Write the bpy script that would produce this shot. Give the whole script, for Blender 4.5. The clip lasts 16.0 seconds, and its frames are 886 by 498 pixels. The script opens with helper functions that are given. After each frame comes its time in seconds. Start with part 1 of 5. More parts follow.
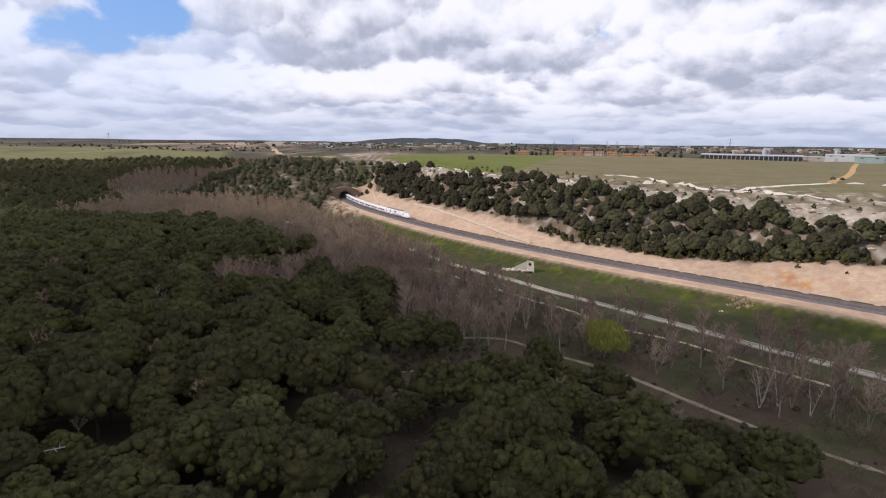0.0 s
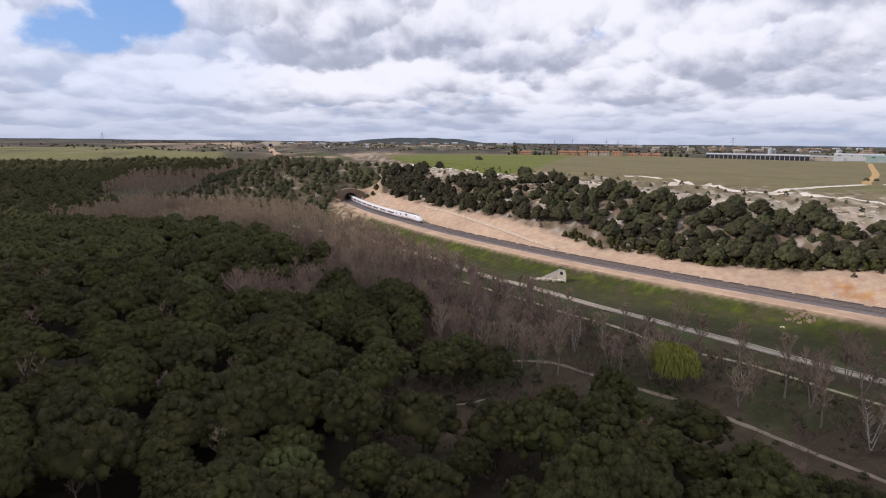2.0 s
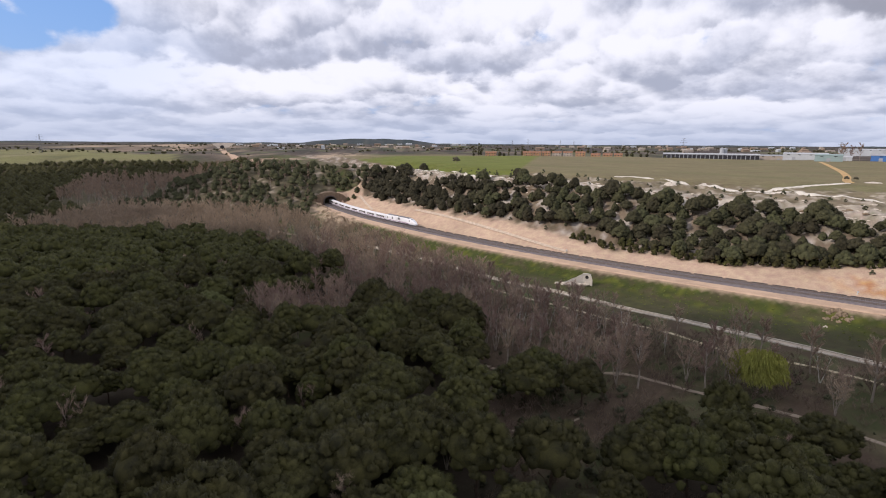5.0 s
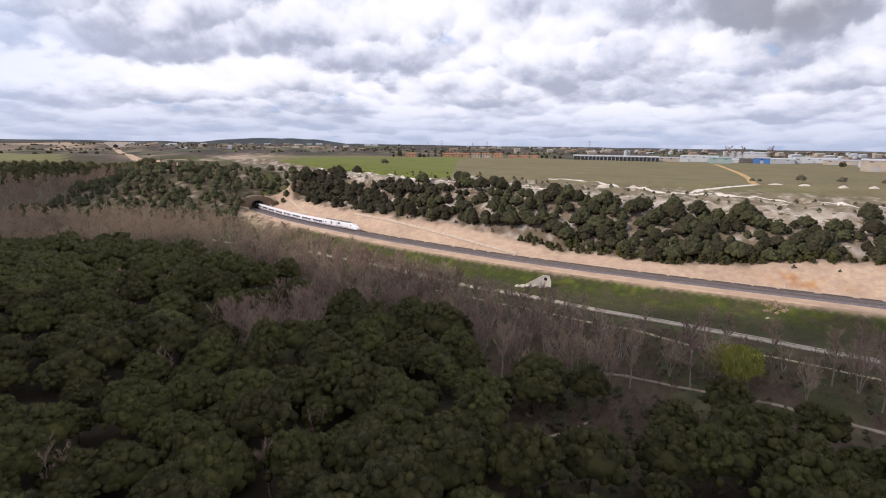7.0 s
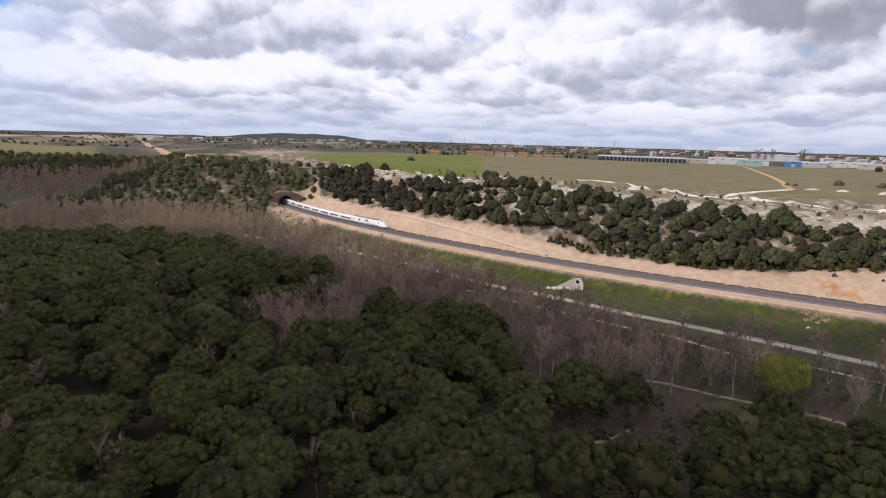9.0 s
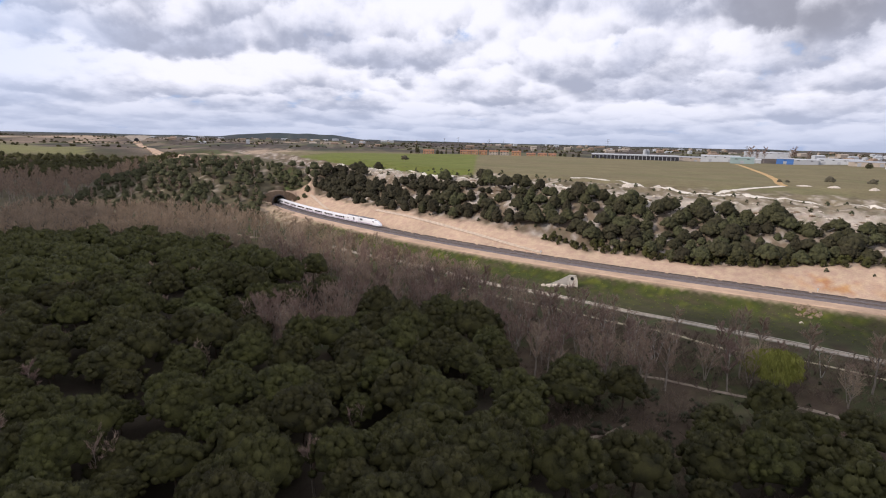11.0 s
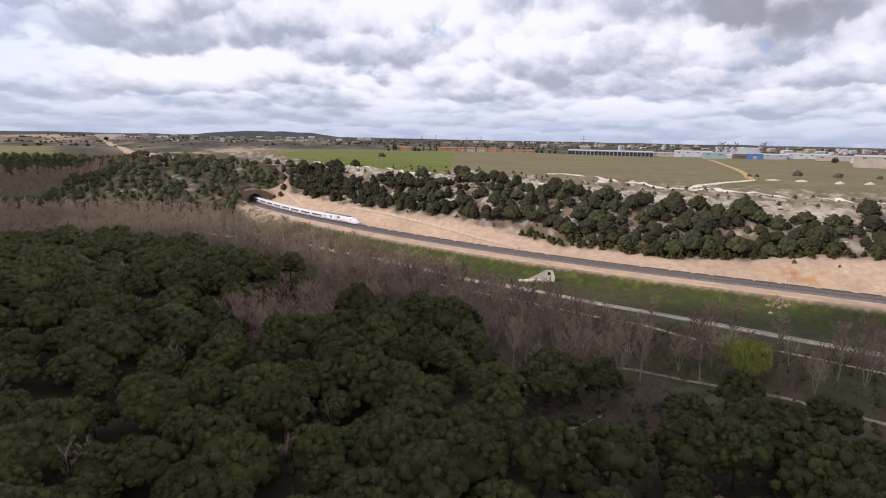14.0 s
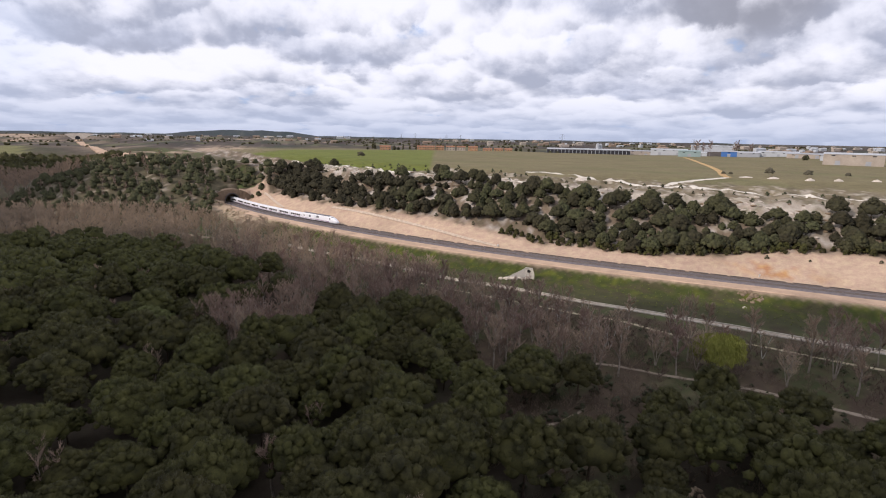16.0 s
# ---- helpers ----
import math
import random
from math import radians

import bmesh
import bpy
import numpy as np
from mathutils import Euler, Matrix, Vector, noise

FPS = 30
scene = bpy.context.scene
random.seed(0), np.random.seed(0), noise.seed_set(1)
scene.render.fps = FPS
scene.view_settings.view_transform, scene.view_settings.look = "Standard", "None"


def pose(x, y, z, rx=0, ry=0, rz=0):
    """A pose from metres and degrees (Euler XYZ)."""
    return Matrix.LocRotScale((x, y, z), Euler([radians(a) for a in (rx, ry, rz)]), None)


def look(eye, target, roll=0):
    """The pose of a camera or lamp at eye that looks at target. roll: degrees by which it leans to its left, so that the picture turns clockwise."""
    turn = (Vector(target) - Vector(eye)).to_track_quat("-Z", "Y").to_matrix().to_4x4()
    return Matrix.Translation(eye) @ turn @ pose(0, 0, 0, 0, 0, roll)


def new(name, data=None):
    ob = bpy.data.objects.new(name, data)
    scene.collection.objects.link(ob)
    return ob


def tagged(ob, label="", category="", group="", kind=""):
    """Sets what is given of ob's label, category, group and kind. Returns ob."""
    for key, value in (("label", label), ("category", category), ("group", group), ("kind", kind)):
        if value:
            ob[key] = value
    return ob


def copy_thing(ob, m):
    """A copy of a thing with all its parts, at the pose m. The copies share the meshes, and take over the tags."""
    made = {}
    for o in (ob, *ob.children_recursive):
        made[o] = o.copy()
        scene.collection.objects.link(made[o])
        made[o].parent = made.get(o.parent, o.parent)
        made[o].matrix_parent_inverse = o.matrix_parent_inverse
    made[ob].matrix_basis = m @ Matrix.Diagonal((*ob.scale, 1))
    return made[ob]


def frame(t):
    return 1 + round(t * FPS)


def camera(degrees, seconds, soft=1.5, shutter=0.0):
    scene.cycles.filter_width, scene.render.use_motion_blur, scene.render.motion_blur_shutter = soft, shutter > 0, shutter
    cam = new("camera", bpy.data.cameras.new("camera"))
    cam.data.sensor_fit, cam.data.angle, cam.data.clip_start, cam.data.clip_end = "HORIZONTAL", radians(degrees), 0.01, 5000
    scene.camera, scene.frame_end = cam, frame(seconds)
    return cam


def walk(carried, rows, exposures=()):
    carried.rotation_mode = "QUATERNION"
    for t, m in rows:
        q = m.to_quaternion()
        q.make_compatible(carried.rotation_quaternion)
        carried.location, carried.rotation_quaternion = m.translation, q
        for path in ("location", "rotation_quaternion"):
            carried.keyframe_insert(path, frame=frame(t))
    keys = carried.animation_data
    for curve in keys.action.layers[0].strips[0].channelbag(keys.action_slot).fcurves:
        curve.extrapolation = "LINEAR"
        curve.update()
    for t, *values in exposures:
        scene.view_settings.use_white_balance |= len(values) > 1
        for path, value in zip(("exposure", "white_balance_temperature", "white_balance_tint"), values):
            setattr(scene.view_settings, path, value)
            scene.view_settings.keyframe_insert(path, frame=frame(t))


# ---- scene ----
import functools

cam = camera(78.1, 16.0, soft=1.05)
METRES, EYE, TILT, LEAN, TURN = 74.0, 52.0, -11.3, -0.65, 0.0
ROWS = [
    (0.0, 0.0, 0.0, 0.0, -0.0, 0.0, 0.0),
    (0.5, -0.0246, 0.0655, 0.0132, -0.14, 0.02, 0.3),
    (1.0, -0.0607, 0.1283, 0.0248, -0.28, -0.11, 0.51),
    (1.5, -0.0995, 0.1747, 0.034, -0.39, -0.13, 0.44),
    (2.0, -0.15, 0.2182, 0.0433, -0.48, -0.03, 0.17),
    (2.5, -0.1991, 0.2487, 0.0534, -0.51, 0.06, -0.11),
    (3.0, -0.2598, 0.2777, 0.0613, -0.53, 0.02, -0.09),
    (5.5, -0.5712, 0.3681, 0.0795, -8.78, -0.04, 1.83),
    (6.0, -0.6397, 0.3878, 0.0905, -12.33, 0.03, 2.26),
    (6.5, -0.6946, 0.4069, 0.0995, -14.25, -0.01, 2.73),
    (7.0, -0.7466, 0.425, 0.1115, -14.92, -0.33, 2.73),
    (7.5, -0.7785, 0.435, 0.1218, -14.81, -0.48, 2.36),
    (8.0, -0.7994, 0.4415, 0.1284, -14.47, -0.55, 2.07),
    (8.5, -0.8068, 0.4459, 0.1283, -13.85, -0.5, 1.72),
    (9.0, -0.8083, 0.447, 0.125, -12.94, -0.5, 1.51),
    (11.5, -0.8101, 0.4456, 0.1184, -13.82, -0.63, 2.0),
    (12.0, -0.8093, 0.4442, 0.1179, -14.14, -0.66, 2.1),
    (12.5, -0.8084, 0.443, 0.1172, -14.45, -0.74, 2.19),
    (13.0, -0.808, 0.4419, 0.1167, -14.89, -0.82, 2.32),
    (13.5, -0.8073, 0.4414, 0.1163, -15.25, -0.87, 2.44),
    (14.0, -0.8064, 0.4405, 0.1156, -15.75, -0.98, 2.58),
    (14.5, -0.8055, 0.4401, 0.1153, -16.18, -1.03, 2.68),
    (15.0, -0.8048, 0.4398, 0.1154, -16.77, -1.09, 2.85),
    (15.5, -0.8043, 0.4394, 0.1153, -17.31, -1.18, 2.97),
    (16.0, -0.8033, 0.4386, 0.1152, -17.79, -1.21, 3.07),
]
EXPOSURES = ((0.0, 0.0, 6500, 17), (2.5, -0.1, 6500, 17), (5.5, 0.0, 6500, 17), (6.5, 0.05, 6500, 17), (9.0, 0.0, 6500, 17), (16.0, 0.0, 6500, 17))
walk(cam, [(t, pose(0, 0, EYE, TILT, LEAN, TURN) @ pose(METRES * x, METRES * y, METRES * z, 90 + pitch, roll, yaw)) for t, x, y, z, yaw, pitch, roll in ROWS], EXPOSURES)

# ---- world, sun and exposure ----
SUN_FROM = Vector((-0.80, -0.16, 0.58)).normalized()
SUN_ELEV = math.asin(SUN_FROM.z)
SUN_ROT = math.atan2(SUN_FROM.x, SUN_FROM.y)


def build_world():
    w = bpy.data.worlds.new("spring_sky")
    scene.world = w
    w.use_nodes = True
    nt = w.node_tree
    nt.nodes.clear()
    N, L = nt.nodes.new, nt.links.new

    def math_node(op, a, b=None, clamp=False):
        n = N("ShaderNodeMath")
        n.operation, n.use_clamp = op, clamp
        for i, v in enumerate((a, b)):
            if v is None:
                continue
            if isinstance(v, (int, float)):
                n.inputs[i].default_value = v
            else:
                L(v, n.inputs[i])
        return n.outputs[0]

    def mix(fac, a, b):
        n = N("ShaderNodeMix")
        n.data_type = "RGBA"
        for sock, v in ((n.inputs[0], fac), (n.inputs[6], a), (n.inputs[7], b)):
            if isinstance(v, tuple):
                sock.default_value = v
            elif isinstance(v, (int, float)):
                sock.default_value = v
            else:
                L(v, sock)
        return n.outputs[2]

    def ramp(x, a, b):
        n = N("ShaderNodeMapRange")
        n.interpolation_type = "SMOOTHSTEP"
        L(x, n.inputs[0])
        n.inputs[1].default_value, n.inputs[2].default_value = a, b
        return n.outputs[0]

    sky = N("ShaderNodeTexSky")
    sky.sky_type, sky.sun_disc = "NISHITA", False
    sky.sun_elevation, sky.sun_rotation = SUN_ELEV, SUN_ROT
    tc = N("ShaderNodeTexCoord")
    sep = N("ShaderNodeSeparateXYZ")
    L(tc.outputs["Generated"], sep.inputs[0])
    X, Y, Z = sep.outputs
    def patch(az, el, w_az, w_el):
        """A soft oval region of the sky round an azimuth and an elevation, in degrees."""
        q = math_node("DIVIDE", X, math_node("MAXIMUM", Y, 0.08))
        a = math_node("DIVIDE", math_node("SUBTRACT", q, math.tan(radians(az))), math.tan(radians(w_az)))
        e = math_node("DIVIDE", math_node("SUBTRACT", Z, math.sin(radians(el))), math.sin(radians(w_el)))
        d = math_node("ADD", math_node("MULTIPLY", a, a), math_node("MULTIPLY", e, e))
        return math_node("SUBTRACT", 1.0, ramp(d, 0.0, 1.0))

    az = math_node("ARCTAN2", X, Y)
    zc = math_node("MAXIMUM", Z, 0.0)
    rise = math_node("LOGARITHM", math_node("ADD", zc, 0.05), math.e)

    def fbm(vec, scale, offset, detail, rough):
        m = N("ShaderNodeMapping")
        L(vec, m.inputs[0])
        m.inputs["Location"].default_value = offset
        n = N("ShaderNodeTexNoise")
        L(m.outputs[0], n.inputs["Vector"])
        n.inputs["Scale"].default_value, n.inputs["Detail"].default_value = scale, detail
        n.inputs["Roughness"].default_value = rough
        return n

    def heaps(k_az, k_el, offset, warp):
        """Rows of heaped clouds, smaller towards the horizon: how high a point lies in its heap, and how far out."""
        c = N("ShaderNodeCombineXYZ")
        L(math_node("MULTIPLY", az, k_az), c.inputs[0])
        L(math_node("MULTIPLY", rise, k_el), c.inputs[1])
        n = fbm(c.outputs[0], 1.3, offset, 7.0, 0.54)
        w = N("ShaderNodeVectorMath")
        w.operation = "MULTIPLY_ADD"
        L(n.outputs["Color"], w.inputs[0])
        w.inputs[1].default_value = (warp, warp, 0)
        L(c.outputs[0], w.inputs[2])
        v = N("ShaderNodeTexVoronoi")
        v.voronoi_dimensions, v.feature = "2D", "SMOOTH_F1"
        L(w.outputs[0], v.inputs["Vector"])
        v.inputs["Scale"].default_value, v.inputs["Smoothness"].default_value = 1.0, 0.5
        d = N("ShaderNodeVectorMath")
        d.operation = "SUBTRACT"
        L(w.outputs[0], d.inputs[0])
        L(v.outputs["Position"], d.inputs[1])
        sp = N("ShaderNodeSeparateXYZ")
        L(d.outputs[0], sp.inputs[0])
        return sp.outputs[1], v.outputs["Distance"], n.outputs[0]

    up1, out1, rag1 = heaps(6.6, 2.0, (3.0, 1.0, 0.0), 1.1)
    up2, out2, rag2 = heaps(16.0, 4.2, (9.0, 4.0, 2.0), 1.0)
    gap = math_node("MAXIMUM", patch(-27.5, 11.5, 7, 5.0), math_node("MULTIPLY", patch(-32, 8.5, 9, 2.8), 0.85))
    cover = math_node("SUBTRACT", math_node("ADD", rag1, math_node("MULTIPLY", rag2, 0.35)), math_node("MULTIPLY", gap, 0.42))
    clouds = ramp(cover, 0.32, 0.54)
    # lit heads against grey-blue undersides
    glow = math_node("ADD", math_node("MULTIPLY", patch(12, 11, 14, 5.5), 0.9), math_node("MULTIPLY", patch(27, 9.5, 8, 3.2), 0.8))
    heavy = patch(46, 12.5, 19, 5.5)
    lit = math_node("ADD", math_node("MULTIPLY", up1, 0.75), math_node("MULTIPLY", up2, 0.40))
    lit = math_node("ADD", lit, math_node("MULTIPLY", math_node("SUBTRACT", rag2, 0.5), 1.1))
    lit = math_node("ADD", lit, math_node("MULTIPLY", math_node("SUBTRACT", rag1, 0.5), 0.9))
    lit = math_node("SUBTRACT", math_node("ADD", lit, math_node("MULTIPLY", glow, 0.34)), math_node("MULTIPLY", heavy, 0.62))
    lit = ramp(lit, -0.52, 0.50)
    under = mix(ramp(math_node("ADD", rag2, math_node("MULTIPLY", up2, 0.25)), 0.3, 0.7), (0.42, 0.47, 0.58, 1), (0.56, 0.62, 0.75, 1))
    under = mix(math_node("MULTIPLY", heavy, 0.75), under, (0.30, 0.315, 0.36, 1))
    cloud_col = mix(lit, under, (0.94, 0.98, 1.06, 1))
    # thin bluish veil round the gap, and haze towards the horizon
    cloud_col = mix(math_node("MULTIPLY", patch(-30, 7, 20, 8), 0.45), cloud_col, (0.60, 0.74, 0.98, 1))
    low = ramp(Z, 0.0, 0.085)
    cloud_col = mix(low, mix(0.70, cloud_col, (0.47, 0.56, 0.73, 1)), cloud_col)
    blue = N("ShaderNodeVectorMath")
    blue.operation = "SCALE"
    L(sky.outputs[0], blue.inputs[0])
    blue.inputs["Scale"].default_value = 0.12
    clear = mix(0.6, blue.outputs[0], (0.20, 0.46, 0.98, 1))
    colour = mix(clouds, clear, cloud_col)
    colour = mix(ramp(Z, -0.03, 0.0), (0.20, 0.22, 0.25, 1), colour)
    bg = N("ShaderNodeBackground")
    L(colour, bg.inputs[0])
    bg.inputs[1].default_value = 1.0
    out = N("ShaderNodeOutputWorld")
    L(bg.outputs[0], out.inputs[0])


build_world()
sun_data = bpy.data.lights.new("sun", "SUN")
sun_data.energy, sun_data.angle, sun_data.color = 2.7, radians(0.6), (1.0, 0.935, 0.84)
sun = new("sun", sun_data)
sun.matrix_world = look((0, 0, 400), Vector((0, 0, 400)) - SUN_FROM)

# ---- materials ----
MATS = {}


def material(name, colour, rough=0.85, vary=0.25, scale=1.0, bump=0.0, metal=0.0, second=None, per_object=0.0, spec=0.3):
    """A principled surface with broad and fine noise in its colour. scale: metres of the broad patches."""
    if name in MATS:
        return MATS[name]
    m = bpy.data.materials.new(name)
    m.use_nodes = True
    nt = m.node_tree
    N, L = nt.nodes.new, nt.links.new
    b = nt.nodes["Principled BSDF"]
    b.inputs["Roughness"].default_value, b.inputs["Metallic"].default_value = rough, metal
    b.inputs["Specular IOR Level"].default_value = spec
    tc = N("ShaderNodeTexCoord")
    n1, n2 = N("ShaderNodeTexNoise"), N("ShaderNodeTexNoise")
    for n, s in ((n1, 1.0 / scale), (n2, 9.0 / scale)):
        L(tc.outputs["Object"], n.inputs["Vector"])
        n.inputs["Scale"].default_value, n.inputs["Detail"].default_value = s, 5.0
    add = N("ShaderNodeMath")
    add.operation = "MULTIPLY_ADD"
    L(n2.outputs[0], add.inputs[0])
    add.inputs[1].default_value = 0.5
    L(n1.outputs[0], add.inputs[2])
    rng = N("ShaderNodeMapRange")
    L(add.outputs[0], rng.inputs[0])
    rng.inputs[1].default_value, rng.inputs[2].default_value = 0.5, 1.0
    mx = N("ShaderNodeMix")
    mx.data_type = "RGBA"
    L(rng.outputs[0], mx.inputs[0])
    lo = [c * (1 - vary) for c in colour]
    hi = second or [min(1, c * (1 + vary)) for c in colour]
    mx.inputs[6].default_value, mx.inputs[7].default_value = (*lo, 1), (*hi, 1)
    col = mx.outputs[2]
    if per_object:
        oi = N("ShaderNodeObjectInfo")
        hs = N("ShaderNodeHueSaturation")
        for src, i in ((0.022, 0), (0.28, 2)):
            mr = N("ShaderNodeMapRange")
            L(oi.outputs["Random"], mr.inputs[0])
            mid = 0.5 if i == 0 else 1.0
            mr.inputs[3].default_value, mr.inputs[4].default_value = mid - src * per_object, mid + src * per_object
            L(mr.outputs[0], hs.inputs[i])
        L(col, hs.inputs["Color"])
        col = hs.outputs[0]
    L(col, b.inputs["Base Color"])
    if bump:
        bp = N("ShaderNodeBump")
        bp.inputs["Strength"].default_value, bp.inputs["Distance"].default_value = 0.6, bump
        L(add.outputs[0], bp.inputs["Height"])
        L(bp.outputs[0], b.inputs["Normal"])
    MATS[name] = m
    return m


def ground_material():
    """Earth whose colour comes from the land-use attribute, broken up by clods, tufts and stains."""
    m = bpy.data.materials.new("earth_and_fields")
    m.use_nodes = True
    nt = m.node_tree
    N, L = nt.nodes.new, nt.links.new
    b = nt.nodes["Principled BSDF"]
    b.inputs["Roughness"].default_value, b.inputs["Specular IOR Level"].default_value = 0.95, 0.1
    at = N("ShaderNodeAttribute")
    at.attribute_name = "land"
    tc = N("ShaderNodeTexCoord")
    facs = []
    for s, d in ((0.045, 4), (0.35, 6), (2.2, 4)):
        n = N("ShaderNodeTexNoise")
        L(tc.outputs["Object"], n.inputs["Vector"])
        n.inputs["Scale"].default_value, n.inputs["Detail"].default_value = s, d
        n.inputs["Roughness"].default_value = 0.6
        facs.append(n.outputs[0])
    val = None
    for f, k in zip(facs, (0.26, 0.26, 0.30)):
        mr = N("ShaderNodeMapRange")
        L(f, mr.inputs[0])
        mr.inputs[1].default_value, mr.inputs[2].default_value = 0.25, 0.75
        mr.inputs[3].default_value, mr.inputs[4].default_value = 1 - k * 0.6, 1 + k * 0.6
        if val is None:
            val = mr.outputs[0]
        else:
            mm = N("ShaderNodeMath")
            mm.operation = "MULTIPLY"
            L(val, mm.inputs[0])
            L(mr.outputs[0], mm.inputs[1])
            val = mm.outputs[0]
    vm = N("ShaderNodeVectorMath")
    vm.operation = "SCALE"
    L(at.outputs["Color"], vm.inputs[0])
    L(val, vm.inputs["Scale"])
    hs = N("ShaderNodeHueSaturation")
    mr = N("ShaderNodeMapRange")
    L(facs[1], mr.inputs[0])
    mr.inputs[1].default_value, mr.inputs[2].default_value = 0.3, 0.7
    mr.inputs[3].default_value, mr.inputs[4].default_value = 0.485, 0.515
    L(mr.outputs[0], hs.inputs[0])
    L(vm.outputs[0], hs.inputs["Color"])
    L(hs.outputs[0], b.inputs["Base Color"])
    bp = N("ShaderNodeBump")
    bp.inputs["Strength"].default_value, bp.inputs["Distance"].default_value = 0.5, 0.06
    L(facs[1], bp.inputs["Height"])
    L(bp.outputs[0], b.inputs["Normal"])
    return m


M_GROUND = ground_material()
M_NEEDLE = material("pine_needles", (0.029, 0.0290, 0.0085), 0.85, 0.4, 1.6, second=(0.078, 0.0735, 0.019), per_object=0.6)
M_BARK = material("pine_bark", (0.10, 0.07, 0.05), 0.95, 0.4, 0.6)
M_TWIG = material("bare_twigs", (0.315, 0.226, 0.172), 0.9, 0.3, 3.0, per_object=0.9)
M_BRUSH = material("brown_brush", (0.17, 0.125, 0.092), 0.9, 0.35, 1.5, per_object=1.0)
M_STEM = material("grey_bark", (0.31, 0.26, 0.215), 0.9, 0.3, 1.0)
M_WILLOW = material("spring_leaves", (0.26, 0.26, 0.055), 0.8, 0.3, 1.5)
M_SHRUB = material("shrub_leaves", (0.06, 0.062, 0.032), 0.85, 0.4, 0.8, per_object=1.0)
M_BALLAST = material("grey_ballast", (0.150, 0.130, 0.132), 0.95, 0.3, 1.2, 0.05)
M_SAND = material("sandy_fill", (0.47, 0.33, 0.23), 0.95, 0.2, 6.0, 0.05)
M_DRAIN = material("sand_stained_concrete", (0.50, 0.40, 0.31), 0.9, 0.25, 1.5, 0.01)
M_CONCRETE = material("pale_concrete", (0.50, 0.46, 0.40), 0.85, 0.2, 1.5, 0.01)
M_EARTHCRETE = material("brown_sprayed_concrete", (0.20, 0.145, 0.10), 0.95, 0.3, 2.0, 0.05)
M_DIRT = material("trodden_earth", (0.27, 0.215, 0.16), 0.95, 0.25, 3.0)
M_STEEL = material("rail_steel", (0.22, 0.17, 0.14), 0.45, 0.2, 2.0, metal=0.8)
M_WHITE = material("white_train_paint", (0.80, 0.80, 0.82), 0.3, 0.04, 3.0)
M_PURPLE = material("purple_train_band", (0.22, 0.05, 0.20), 0.35, 0.1, 3.0)
M_GLASS_DARK = material("dark_window_glass", (0.02, 0.022, 0.028), 0.08, 0.2, 2.0, spec=0.6)
M_GREY = material("grey_metal", (0.16, 0.16, 0.17), 0.5, 0.2, 1.5, metal=0.3)
M_ROCK = material("pale_limestone", (0.55, 0.48, 0.40), 0.95, 0.25, 0.7, 0.06)
M_WEED = material("weed_leaves", (0.125, 0.145, 0.034), 0.9, 0.4, 0.8)
M_CLOUD = material("cloud_vapour", (0.85, 0.85, 0.87), 1.0, 0.05, 40.0, spec=0.0)

# ---- plan of the place ----
RAIL_Z = 3.0
TRACK = [(270, 25), (200, 94), (135, 159), (54.8, 238), (-0.7, 307), (-40, 369), (-64, 415), (-83, 462), (-98, 512), (-112, 570)]


def spline(pts, step=2.0):
    """Points at even steps along a smooth curve through pts."""
    p = np.array(pts, float)
    p = np.vstack([2 * p[0] - p[1], p, 2 * p[-1] - p[-2]])
    out = []
    for i in range(1, len(p) - 2):
        n = max(2, int(np.linalg.norm(p[i + 1] - p[i]) / (step / 4)))
        t = np.linspace(0, 1, n, endpoint=False)[:, None]
        a, b, c, d = p[i - 1], p[i], p[i + 1], p[i + 2]
        out.append(0.5 * (2 * b + (c - a) * t + (2 * a - 5 * b + 4 * c - d) * t**2 + (3 * b - a - 3 * c + d) * t**3))
    q = np.vstack(out + [p[-2:-1]])
    seg = np.r_[0, np.cumsum(np.linalg.norm(np.diff(q, axis=0), axis=1))]
    u = np.arange(0, seg[-1], step)
    return np.stack([np.interp(u, seg, q[:, k]) for k in range(q.shape[1])], axis=1)


CL = spline(TRACK, 2.0)
CL_T = np.gradient(CL, axis=0)
CL_T /= np.linalg.norm(CL_T, axis=1)[:, None]
CL_U = np.arange(len(CL)) * 2.0
PORTAL_U = float(CL_U[np.argmin(np.hypot(CL[:, 0] + 83, CL[:, 1] - 459))])


def along(u):
    """Place and direction (towards the tunnel) on the track's centre line."""
    p = np.array([np.interp(u, CL_U, CL[:, 0]), np.interp(u, CL_U, CL[:, 1])])
    t = np.array([np.interp(u, CL_U, CL_T[:, 0]), np.interp(u, CL_U, CL_T[:, 1])])
    return p, t / np.linalg.norm(t)


def to_track(x, y):
    """Distance u along the line and s across it (positive uphill) for arrays of places."""
    x, y = np.asarray(x, float), np.asarray(y, float)
    shp = x.shape
    x, y = x.ravel(), y.ravel()
    uu, ss = np.empty_like(x), np.empty_like(x)
    c, t = CL[::2], CL_T[::2]
    for i in range(0, len(x), 20000):
        dx, dy = x[i:i + 20000, None] - c[:, 0], y[i:i + 20000, None] - c[:, 1]
        k = np.argmin(dx * dx + dy * dy, axis=1)
        r = np.arange(len(k))
        f = dx[r, k] * t[k, 0] + dy[r, k] * t[k, 1]
        uu[i:i + 20000] = CL_U[::2][k] + f
        ss[i:i + 20000] = dx[r, k] * t[k, 1] - dy[r, k] * t[k, 0]
    return uu.reshape(shp), ss.reshape(shp)


def step(a, b, x):
    t = np.clip((x - a) / (b - a), 0, 1)
    return t * t * (3 - 2 * t)


